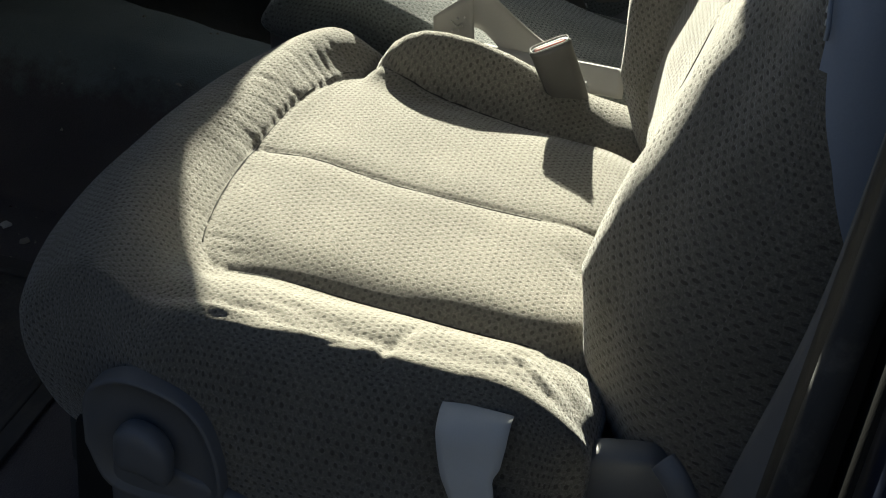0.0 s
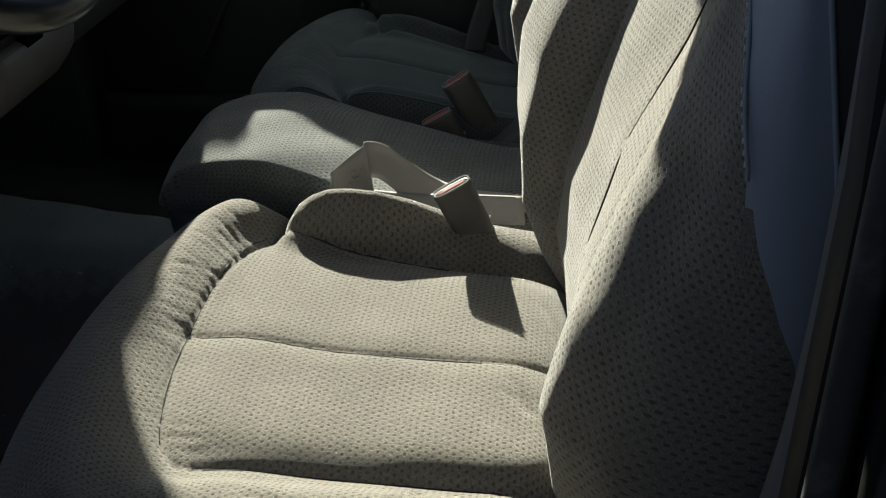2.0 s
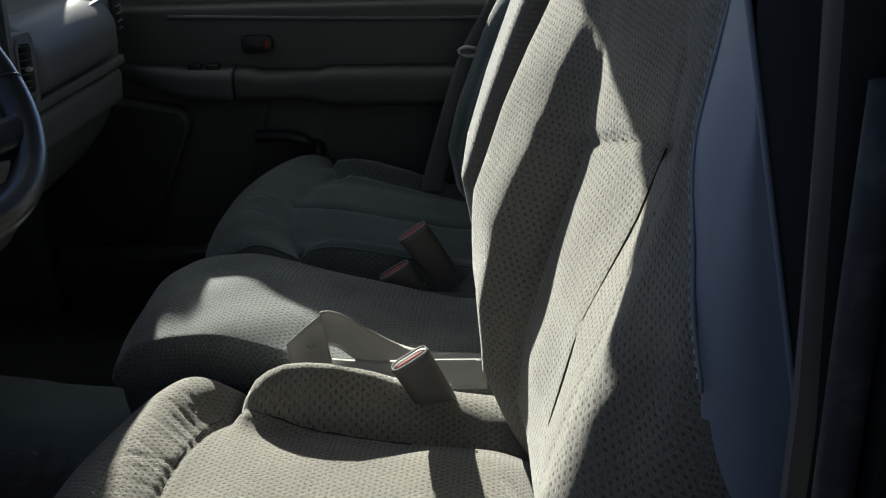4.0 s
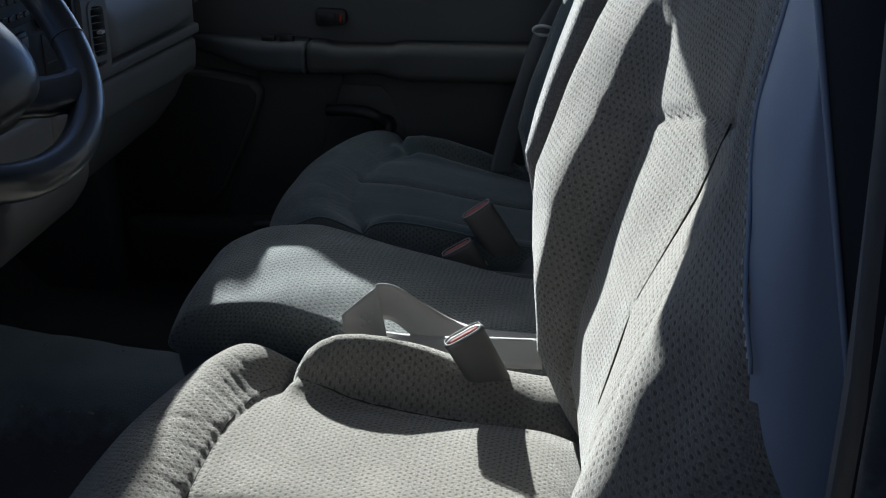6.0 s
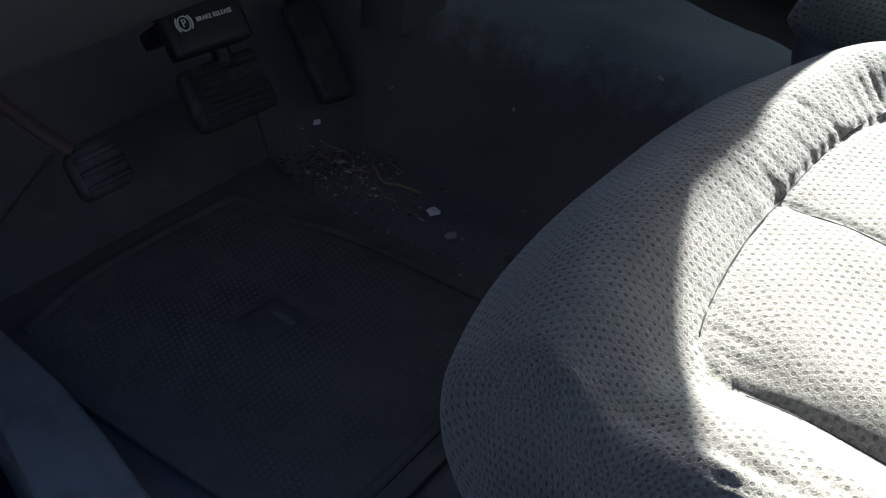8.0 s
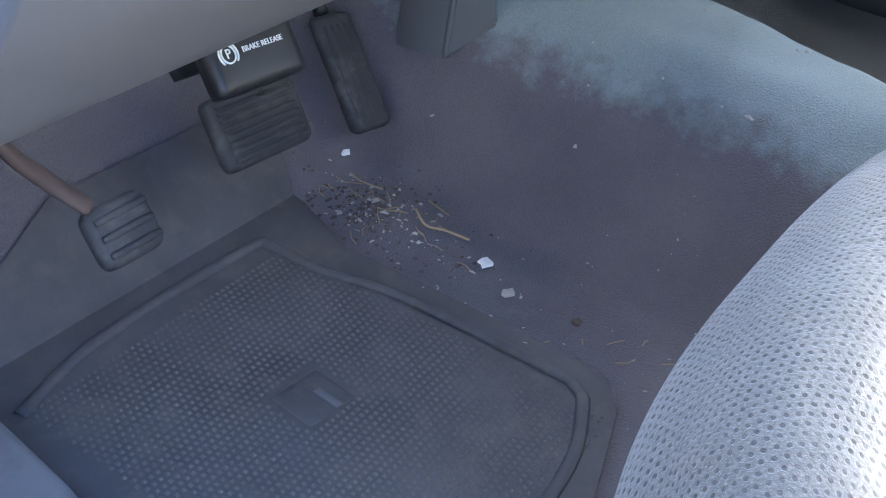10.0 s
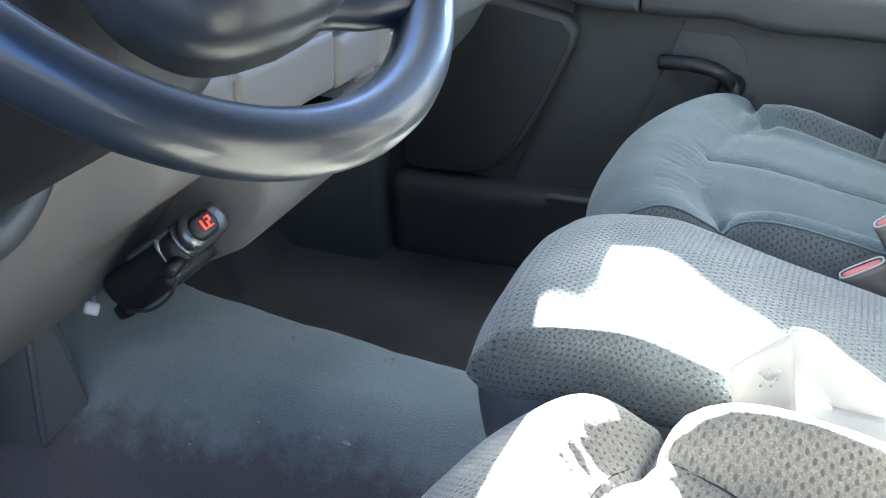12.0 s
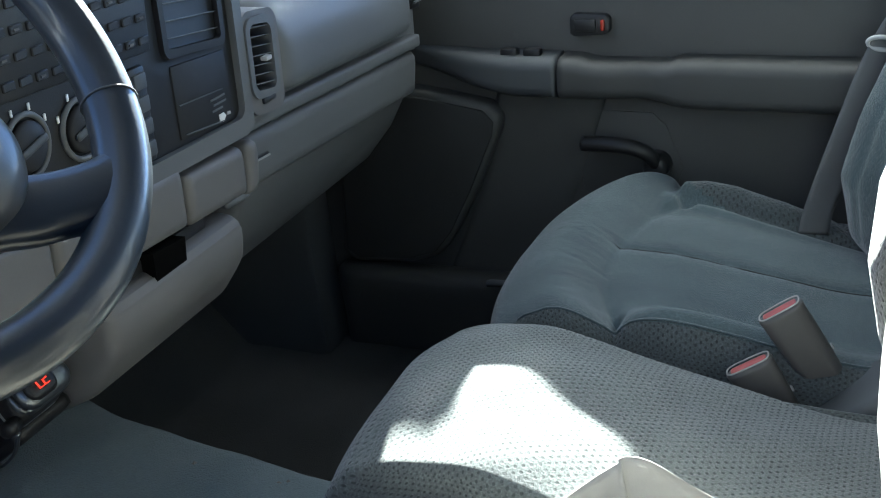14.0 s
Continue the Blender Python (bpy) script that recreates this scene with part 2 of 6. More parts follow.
def rbox(lo, hi, r, cell, warp=None):
    """A finely divided box with rounded edges: verts, quads and metric UVs for each corner of a quad. warp moves the grid before it is rounded."""
    lo, hi = np.array(lo, float), np.array(hi, float)
    n = np.maximum(2, np.round((hi - lo) / np.array(cell)).astype(int))
    idx, verts, faces, uvs = {}, [], [], []

    def vid(i, j, k):
        key = (i, j, k)
        if key not in idx:
            idx[key] = len(verts)
            verts.append(lo + (hi - lo) * np.array(key) / n)
        return idx[key]

    for ax in range(3):
        a, b = [(1, 2), (2, 0), (0, 1)][ax]
        for side in (0, 1):
            for i in range(n[a]):
                for j in range(n[b]):
                    quad = []
                    for di, dj in ((0, 0), (1, 0), (1, 1), (0, 1)):
                        key = [0, 0, 0]
                        key[ax], key[a], key[b] = n[ax] * side, i + di, j + dj
                        quad.append(tuple(key))
                    if not side:
                        quad.reverse()
                    faces.append([vid(*q) for q in quad])
                    for q in quad:
                        p = lo + (hi - lo) * np.array(q) / n
                        uvs.append((p[a], p[b]) if ax != 1 else (p[b], p[a]))
    v = np.array(verts)
    if warp:
        v = warp(v)
    r = np.minimum(np.array(r if np.ndim(r) else (r, r, r), float), (hi - lo) / 2 * 0.999)
    core = np.clip(v, lo + r, hi - r)
    d = (v - core) / r
    ln = np.maximum(np.linalg.norm(d, axis=1, keepdims=True), 1e-9)
    v = np.where(np.abs(d).sum(1, keepdims=True) > 1e-9, core + d / ln * r, v)
    return v, faces, uvs


def bev(lo, hi, bevel=0.004, seg=2):
    bm = bmesh.new()
    lo, hi = Vector(lo), Vector(hi)
    bmesh.ops.create_cube(bm, size=1, matrix=Matrix.Translation((lo + hi) / 2) @ Matrix.Diagonal((*(hi - lo), 1)))
    if bevel:
        bmesh.ops.bevel(bm, geom=bm.edges[:], offset=bevel, segments=seg, affect="EDGES", profile=0.5)
    return bm


def prism(poly, axis, a0, a1, bevel=0.003, seg=2):
    """A polygon of two coordinates, run along the third axis from a0 to a1. axis x: (y, z); y: (x, z); z: (x, y)."""
    bm = bmesh.new()

    def at(p, a):
        return {"x": (a, p[0], p[1]), "y": (p[0], a, p[1]), "z": (p[0], p[1], a)}[axis]

    lo = [bm.verts.new(at(p, a0)) for p in poly]
    hi = [bm.verts.new(at(p, a1)) for p in poly]
    bm.faces.new(lo)
    bm.faces.new(hi)
    for i in range(len(poly)):
        j = (i + 1) % len(poly)
        bm.faces.new((lo[i], lo[j], hi[j], hi[i]))
    bmesh.ops.recalc_face_normals(bm, faces=bm.faces)
    if bevel:
        bmesh.ops.bevel(bm, geom=[e for e in bm.edges if e.calc_face_angle(0) > 0.3], offset=bevel, segments=seg, affect="EDGES", profile=0.5)
    return bm


def ring(poly, inner, axis, a0, a1):
    """A frame between two outlines with the same number of corners, run along an axis."""
    bm = bmesh.new()

    def at(p, a):
        return {"x": (a, p[0], p[1]), "y": (p[0], a, p[1]), "z": (p[0], p[1], a)}[axis]

    vs = [[bm.verts.new(at(p, a)) for p in q] for q in (poly, inner) for a in (a0, a1)]
    n = len(poly)
    for i in range(n):
        j = (i + 1) % n
        for a, b in ((0, 1), (2, 3), (0, 2), (1, 3)):
            bm.faces.new((vs[a][i], vs[a][j], vs[b][j], vs[b][i]))
    return bm


def spline(pts, n=8):
    """Catmull-Rom through the points."""
    p = np.array(pts, float)
    p = np.vstack([2 * p[0] - p[1], p, 2 * p[-1] - p[-2]])
    out = []
    for i in range(1, len(p) - 2):
        for k in range(n):
            t = k / n
            out.append(0.5 * (2 * p[i] + (p[i + 1] - p[i - 1]) * t + (2 * p[i - 1] - 5 * p[i] + 4 * p[i + 1] - p[i + 2]) * t * t + (3 * p[i] - p[i - 1] - 3 * p[i + 1] + p[i + 2]) * t ** 3))
    out.append(p[-2])
    return np.array(out)


def tube(pts, radius, seg=12, closed=False, flat=1.0):
    p = np.array(pts, float)
    n = len(p)
    tan = np.roll(p, -1, 0) - np.roll(p, 1, 0)
    if not closed:
        tan[0], tan[-1] = p[1] - p[0], p[-1] - p[-2]
    tan /= np.linalg.norm(tan, axis=1, keepdims=True)
    up = np.array((0.0, 0.0, 1.0)) if abs(tan[0][2]) < 0.9 else np.array((1.0, 0, 0))
    verts, faces = [], []
    rad = np.broadcast_to(radius, (n,))
    for i in range(n):
        a = np.cross(tan[i], up)
        a /= np.linalg.norm(a)
        b = np.cross(a, tan[i])
        up = b
        for k in range(seg):
            w = 2 * math.pi * k / seg
            verts.append(p[i] + rad[i] * (math.cos(w) * a + flat * math.sin(w) * b))
    for i in range(n if closed else n - 1):
        j = (i + 1) % n
        for k in range(seg):
            l = (k + 1) % seg
            faces.append((i * seg + k, i * seg + l, j * seg + l, j * seg + k))
    if not closed:
        faces += [tuple(range(seg))[::-1], tuple((n - 1) * seg + k for k in range(seg))]
    return verts, faces


def ribbon(pts, sides, width, thick=0.0016, n=8):
    """A strap along a spline; sides: the direction of its width at each point."""
    p, s = spline(pts, n), spline(sides, n)
    s /= np.linalg.norm(s, axis=1, keepdims=True)
    tan = np.gradient(p, axis=0)
    nor = np.cross(tan, s)
    nor /= np.linalg.norm(nor, axis=1, keepdims=True)
    wide = np.interp(np.linspace(0, 1, len(p)), np.linspace(0, 1, np.size(width)), np.atleast_1d(width))
    verts, faces, m = [], [], 7
    for i in range(len(p)):
        loop = [(k / (m - 1) - 0.5, 0.5) for k in range(m)] + [(0.5 - k / (m - 1), -0.5) for k in range(m)]
        for a, b in loop:
            edge = 0.55 if abs(a) > 0.49 else 1.0
            verts.append(p[i] + s[i] * a * wide[i] + nor[i] * b * thick * edge)
    c = 2 * m
    for i in range(len(p) - 1):
        for k in range(c):
            l = (k + 1) % c
            faces.append((i * c + k, i * c + l, (i + 1) * c + l, (i + 1) * c + k))
    faces += [tuple(range(c))[::-1], tuple((len(p) - 1) * c + k for k in range(c))]
    return verts, faces


def near_line(x, y, pts):
    """Distance of each (x, y) from a line of points, and how far along it."""
    best, along, run = np.full(np.shape(x), 9.0), np.zeros(np.shape(x)), 0.0
    for (ax, ay), (bx, by) in zip(pts, pts[1:]):
        dx, dy = bx - ax, by - ay
        ll = math.hypot(dx, dy)
        t = np.clip(((x - ax) * dx + (y - ay) * dy) / ll ** 2, 0, 1)
        d = np.hypot(x - ax - t * dx, y - ay - t * dy)
        along = np.where(d < best, run + t * ll, along)
        best = np.minimum(best, d)
        run += ll
    return best, along


def turned(data, m):
    v = [m @ Vector(p) for p in data[0]]
    return (v, *data[1:])


def join(*meshes):
    """Several (verts, faces) pieces of one part."""
    v, f = [], []
    for a, b in meshes:
        f += [tuple(i + len(v) for i in q) for q in b]
        v += list(a)
    return v, f


# ---- the ground and the cab's shell ----
v = [(-900, -900, -0.62), (900, -900, -0.62), (900, 900, -0.62), (-900, 900, -0.62)]
tagged(part("ground", (v, [(0, 1, 2, 3)]), GROUND), "unseen grey concrete ground outside the truck, toned for bounced light", "ground", kind="structure")


def floor_height(x, y):
    far = 0.507 + 0.20 * np.clip(y - 0.08, 0, 0.6) + 0.9 * np.clip(y - 0.42, 0, 0.3) ** 2
    hump = 0.205 * smooth01(0.25, 0.44, x) * (1 - smooth01(0.0, 0.13, x - far))
    toe = np.maximum(0, y - 0.58 - 0.05 * smooth01(0.25, 0.4, x)) * 1.1
    side = 0.03 * smooth01(-0.33, -0.37, x)
    return hump + toe + side - 0.004


def floor_mesh():
    xs, ys = np.arange(-0.40, 1.241, 0.012), np.arange(-0.95, 0.961, 0.012)
    X, Y = np.meshgrid(xs, ys)
    Z = floor_height(X, Y)
    Z = Z + 0.0025 * np.sin(X * 31 + Y * 17) * np.sin(Y * 23 - X * 11)
    v = np.stack([X, Y, Z], -1).reshape(-1, 3)
    w, f = len(xs), []
    for i in range(len(ys) - 1):
        for j in range(w - 1):
            a = i * w + j
            f.append((a, a + 1, a + w + 1, a + w))
    return v, f


def carpet():
    """Grey cut-pile carpet, brown with trodden-in dirt on the driver's floor, paler over the tunnel, the passenger
    footwell's shade put into its colour.
    """
    m, nt, p = nodes_of("floor_carpet")
    co = node(nt, "ShaderNodeTexCoord").outputs["Object"]
    sep = node(nt, "ShaderNodeSeparateXYZ", [("Vector", co)])
    edge = node(nt, "ShaderNodeTexNoise", [("Vector", co)], in2=22.0, in3=8.0, in4=0.7)
    pile = node(nt, "ShaderNodeTexNoise", [("Vector", co)], in2=520.0, in3=4.0)
    broad = node(nt, "ShaderNodeTexNoise", [("Vector", co)], in2=6.0, in3=5.0)
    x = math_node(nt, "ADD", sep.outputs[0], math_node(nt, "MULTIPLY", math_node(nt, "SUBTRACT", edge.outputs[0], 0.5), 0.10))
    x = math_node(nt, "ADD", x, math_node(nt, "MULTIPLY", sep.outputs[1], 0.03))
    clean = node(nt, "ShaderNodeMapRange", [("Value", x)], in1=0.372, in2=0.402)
    # beyond the tunnel a darker carpet colour paints the footwell's shade
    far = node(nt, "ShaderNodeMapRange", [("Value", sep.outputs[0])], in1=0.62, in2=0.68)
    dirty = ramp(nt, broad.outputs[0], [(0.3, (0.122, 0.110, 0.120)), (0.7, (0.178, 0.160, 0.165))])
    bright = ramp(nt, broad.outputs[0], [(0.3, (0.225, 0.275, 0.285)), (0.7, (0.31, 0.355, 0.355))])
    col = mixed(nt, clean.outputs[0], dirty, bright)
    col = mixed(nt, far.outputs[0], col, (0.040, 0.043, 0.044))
    col = mixed(nt, math_node(nt, "MULTIPLY", pile.outputs[0], 0.5), col, (0.03, 0.03, 0.032))
    nt.links.new(col, p.inputs["Base Color"])
    p.inputs["Roughness"].default_value, p.inputs["Specular IOR Level"].default_value = 1.0, 0.05
    p.inputs["Sheen Weight"].default_value = 0.15
    b = node(nt, "ShaderNodeBump", [("Height", pile.outputs[0])], in0=0.8, in1=0.004)
    nt.links.new(b.outputs[0], p.inputs["Normal"])
    return m


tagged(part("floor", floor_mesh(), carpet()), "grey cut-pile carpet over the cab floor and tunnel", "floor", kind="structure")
tagged(part("underbody", bev((-0.42, -0.98, -0.16), (1.30, 1.0, -0.03), 0.0), PAINT), "steel floor pan under the carpet", "floor pan", kind="structure")
tagged(part("wall_front", prism([(0.62, -0.05), (0.98, 0.38), (0.98, 0.86), (1.04, 0.86), (1.04, -0.15), (0.62, -0.15)], "x", -0.46, 1.30, 0.0), TRIM_DARK), "dark firewall behind the pedals", "wall", kind="structure")
tagged(part("ceiling", rbox((-0.36, -0.98, 1.25), (1.28, 0.12, 1.295), 0.02, 0.08)[:2], LINER), "grey fabric headliner", "ceiling", kind="structure")
# unseen; the window opening is kept small to cut light on the dash
rear = ring([(-0.42, -0.16), (1.32, -0.16), (1.27, 1.26), (-0.36, 1.26)], [(0.0, 0.80), (0.95, 0.80), (0.92, 1.06), (0.03, 1.06)], "y", -1.0, -0.95)
tagged(part("wall_rear", rear, TRIM_DARK), "grey cab back wall with the rear window", "wall", kind="structure")
v = [(-0.30, 0.10, 1.235), (1.22, 0.10, 1.235), (1.24, 0.82, 0.86), (-0.34, 0.82, 0.86)]
wind = part("window_1", (v, [(0, 1, 2, 3)]), GLASS)
tagged(wind, "clear raked windscreen glass", "windscreen", kind="structure")
wind.visible_shadow = False
for n, x0, x1 in (("pillar_1", -0.42, -0.33), ("pillar_2", 1.22, 1.30)):
    tagged(part(n, prism([(0.06, 1.26), (0.16, 1.26), (0.90, 0.84), (0.74, 0.84)], "x", x0, x1, 0.01), TRIM), "grey raked windscreen pillar trim", "pillar", kind="structure")
# the driver's side: sill, hinge pillar and the pillar behind the door opening
tagged(part("wall_left", prism([(0.415, 0.19), (0.438, 0.26), (0.423, 0.36), (0.423, 0.86), (1.02, 0.86), (1.02, -0.15), (0.62, -0.15), (0.60, 0.03), (0.50, 0.10)], "x", -0.46, -0.375, 0.010), TRIM), "grey plastic kick panel by the pedals", "panel", kind="structure")
tagged(part("sill", prism([(-0.445, -0.62), (-0.445, 0.24), (-0.385, 0.40), (-0.345, 0.52), (-0.32, 0.61), (-0.262, 0.60), (-0.295, 0.52), (-0.307, 0.42), (-0.325, 0.34), (-0.364, 0.21), (-0.372, 0.10), (-0.372, -0.62)], "z", -0.06, 0.034, 0.010, 3), SILL), "grey scuffed door sill trim", "sill", kind="structure")
tagged(part("body_sill", prism([(-0.53, -0.28), (-0.53, -0.03), (-0.50, 0.012), (-0.472, 0.012), (-0.472, -0.28)], "y", -0.80, 1.0, 0.008), PAINT), "dark blue painted rocker panel below the door opening", "body panel", kind="structure")
tagged(part("weatherstrip", tube(spline([(-0.475, 0.66, 0.80), (-0.475, 0.62, 0.45), (-0.475, 0.57, 0.12), (-0.475, 0.48, 0.03), (-0.475, 0.1, 0.022), (-0.475, -0.35, 0.022), (-0.475, -0.56, 0.06), (-0.475, -0.615, 0.3), (-0.475, -0.64, 0.9)]), 0.011), RUBBER), "black rubber door seal round the opening", "door seal", kind="structure")
tagged(part("pillar_3", prism([(-0.622, 0.02), (-0.598, 0.10), (-0.612, 0.30), (-0.626, 0.70), (-0.618, 1.0), (-0.618, 1.24), (-0.655, 1.24), (-0.655, 0.02)], "x", -0.445, -0.40, 0.010), PILLAR), "grey plastic trim of the pillar behind the driver, darkened for shade", "pillar", kind="structure")
tagged(part("pillar_core", bev((-0.46, -0.98, -0.15), (-0.415, -0.657, 1.26), 0.01), BLACK), "black painted door pillar behind the trim", "pillar", kind="structure")
tagged(part("roof_rail", bev((-0.42, -0.98, 1.17), (-0.345, 0.14, 1.262), 0.012), TRIM_DARK), "grey roof rail over the driver's door", "rail", kind="structure")


# unseen wall, added to cut sky light through the driver's door opening
tagged(part("wall_light_block", bev((-3.0, -14.0, -0.62), (-2.8, 12.0, 1.7), 0.02), BLOCKER), "unseen dark wall added to block sky light from the driver's side", "wall", kind="structure")
# the opened driver's door and bodywork round the cab, unseen, added to block light
tagged(part("door_1", turned(rbox((-0.05, -1.10, -0.30), (0.05, 0.0, 0.62), 0.03, 0.06)[:2], pose(-0.55, 0.66, 0, 0, 0, -72)), PAINT), "opened dark blue driver's door", "door", kind="structure")
V, F, _ = rbox((-0.53, 1.05, -0.28), (1.37, 2.25, 0.50), (0.10, 0.12, 0.10), 0.08)
V[:, 2] -= 0.10 * smooth01(1.2, 2.25, V[:, 1]) * smooth01(0.2, 0.5, V[:, 2])
tagged(part("front_body", (V, F), PAINT), "unseen dark blue bonnet and wings ahead of the cab, added to shade the ground", "body panel", kind="structure")
tagged(part("rear_body", bev((-0.45, -2.6, -0.28), (1.37, -1.03, 0.62), 0.02), PAINT), "unseen dark blue load bed behind the cab, added to shade the ground", "body panel", kind="structure")
tagged(part("body_side", bev((-0.53, -2.6, -0.28), (-0.462, -0.66, 1.24), 0.01), PAINT), "unseen dark blue cab side behind the door opening, raised to block light", "body panel", kind="structure")


# ---- the passenger door ----
def passenger_door():
    d = thing("passenger_door", (1.26, -0.1, -0.02), "closed grey moulded passenger door with armrest and speaker", "door", kind="structure")
    low = [(-0.62, -0.06), (-0.62, 0.615), (-0.3, 0.618), (0.30, 0.612), (0.50, 0.56), (0.50, -0.06)]
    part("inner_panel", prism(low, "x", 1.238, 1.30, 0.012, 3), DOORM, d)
    outer = [(-0.62, 0.56), (-0.1, 0.56), (0.2, 0.56), (0.28, 0.56), (0.31, 0.56), (0.34, 0.56), (0.37, 0.56), (0.41, 0.57), (0.46, 0.575), (0.50, 0.58), (0.55, 0.60), (0.59, 0.63), (0.61, 0.72), (0.62, 0.80), (0.62, 0.86), (0.60, 0.93), (0.56, 0.99), (0.18, 1.28), (-0.62, 1.28)]
    inner = [(-0.52, 0.700), (0.20, 0.702), (0.255, 0.706), (0.275, 0.737), (0.297, 0.745), (0.330, 0.742), (0.356, 0.728), (0.385, 0.748), (0.405, 0.795), (0.417, 0.832), (0.433, 0.876), (0.451, 0.897), (0.472, 0.920), (0.467, 0.934), (0.443, 0.951), (0.437, 0.988), (0.428, 1.010), (0.15, 1.235), (-0.52, 1.240)]
    part("window_frame", ring(outer, inner, "x", 1.285, 1.325), TRIM, d)
    g = part("pane", ([(1.30, *p) for p in inner], [tuple(range(len(inner)))]), GLASS, d)
    g.visible_shadow = False
    # upper groove under the window
    part("belt_line", tube([(1.236, y, 0.592 + 0.004 * math.sin(y * 5)) for y in np.linspace(0.20, -0.60, 24)], 0.004, 8), TRIM_DARK, d)
    # armrest: a long soft shelf with a hollow under its front end, and the switch pod that carries it on
    def loft(stations):
        """Rounded sections in (x, z), placed along y and closed at both ends: (y, outer x, bottom z, top z)."""
        V, F, m = [], [], 28
        for y, x0, z0, z1 in stations:
            r = min(0.020, (z1 - z0) * 0.45, max(0.004, (1.25 - x0) * 0.45))
            cx = 1.25
            ring_ = []
            for k in range(m - 2):
                a = math.pi * (k / (m - 3))
                top = a < math.pi / 2
                cz = z1 - r if top else z0 + r
                ring_.append((x0 + r - r * math.sin(a), y, cz + r * math.cos(a)))
            V += [(cx, y, z1)] + ring_ + [(cx, y, z0)]
        for i in range(len(stations) - 1):
            F += [(i * m + k, i * m + (k + 1) % m, (i + 1) * m + (k + 1) % m, (i + 1) * m + k) for k in range(m)]
        F += [tuple(range(m))[::-1], tuple((len(stations) - 1) * m + k for k in range(m))]
        return V, F

    arm = []
    for y in np.linspace(0.072, -0.62, 70):
        back = float(smooth01(0.0, -0.13, y))
        hollow = math.exp(-((y + 0.055) / 0.035) ** 2)
        arm.append((y, 1.180 + 0.008 * hollow, 0.444 - 0.010 * back + 0.004 * hollow, 0.503 - 0.006 * float(smooth01(0.05, 0.02, y)) + 0.006 * float(smooth01(-0.08, -0.10, y))))
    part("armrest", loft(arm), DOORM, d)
    sw = []
    for y in np.linspace(0.352, 0.0765, 40):
        e = float(smooth01(0.12, 0.352, y))
        sw.append((y, 1.180 + 0.062 * e ** 1.6, 0.444 + 0.036 * e, 0.504 + 0.004 * e))
    pod = part("switch_pod", loft(sw), TRIM_DARK, d, "blue-grey pod with two black window switches")
    for y0 in (0.150, 0.115):
        part("switch", bev((1.200, y0 - 0.013, 0.500), (1.218, y0 + 0.013, 0.513), 0.003), BLACK, pod)
    # flared column from the armrest down to the pocket
    V, F, _ = rbox((1.224, 0.03, 0.06), (1.25, 0.20, 0.455), 0.014, 0.012)
    k = (0.455 - V[:, 2]) / 0.4
    V[:, 1] += 0.13 * k ** 1.2 - 0.02
    V[:, 0] += 0.012 * np.sin(k * 3.1)
    part("pull_column", (V, F), DOORM, d)
    # recess round the crank
    rec = [(0.062, 0.372), (0.058, 0.405), (0.035, 0.416), (-0.055, 0.414), (-0.075, 0.395), (-0.10, 0.33), (-0.085, 0.285), (-0.03, 0.27), (0.05, 0.29)]
    part("crank_plate", prism(rec, "x", 1.2362, 1.245, 0.0015, 2), DOORM, d)
    c = part("crank_handle", tube(spline([(1.205, 0.042, 0.373), (1.198, 0.00, 0.376), (1.198, -0.035, 0.372), (1.205, -0.055, 0.360), (1.218, -0.062, 0.342)]), 0.0140, 14, flat=0.8), BLACK, d, "glossy black crank handle")
    part("hub", tube([(1.236, -0.063, 0.338), (1.222, -0.063, 0.338), (1.208, -0.063, 0.338), (1.204, -0.063, 0.338)], [0.021, 0.020, 0.018, 0.012], 20), BLACK, c)
    # inner latch with its red reflector
    fr = part("latch_bezel", prism([(0.063, 0.531), (0.063, 0.555), (0.056, 0.561), (0.010, 0.560), (0.004, 0.554), (0.004, 0.536), (0.009, 0.531), (0.056, 0.527)], "x", 1.224, 1.24, 0.003), BLACK, d, "black latch bezel with a red reflector")
    part("latch_lever", bev((1.220, 0.024, 0.536), (1.228, 0.056, 0.554), 0.003), BLACK, fr)
    part("reflector", bev((1.2195, 0.011, 0.537), (1.227, 0.017, 0.553), 0.002), AMBER, fr)
    # speaker pod and pocket
    pod = [(0.445, 0.30), (0.452, 0.165), (0.43, 0.150), (0.335, 0.156), (0.285, 0.172), (0.255, 0.21), (0.215, 0.287), (0.172, 0.385), (0.168, 0.408), (0.185, 0.427), (0.29, 0.445), (0.37, 0.452)]
    sp = part("speaker_pod", prism(pod, "x", 1.203, 1.245, 0.010, 3), DOORM, d)
    cy, cz = 0.325, 0.30
    part("speaker_grille", prism([(cy + (a - cy) * 0.93, cz + (b - cz) * 0.93) for a, b in pod], "x", 1.198, 1.206, 0.003), GRILLE, sp, "dark cloth speaker grille")
    V, F, _ = rbox((1.19, -0.60, -0.02), (1.25, 0.47, 0.145), 0.02, 0.02)
    V[:, 0] += 0.02 * smooth01(0.145, 0.02, V[:, 2]) * (V[:, 0] < 1.22)
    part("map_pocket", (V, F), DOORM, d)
    part("pocket_lip", tube(spline([(1.194, 0.20, 0.137), (1.188, 0.17, 0.142), (1.186, 0.0, 0.144), (1.186, -0.4, 0.144)]), 0.006, 8), TRIM, d)
    part("outer_skin", prism([(-0.62, -0.30), (-0.62, 0.60), (0.60, 0.60), (0.60, -0.30)], "x", 1.325, 1.37, 0.01), PAINT, d)


passenger_door()
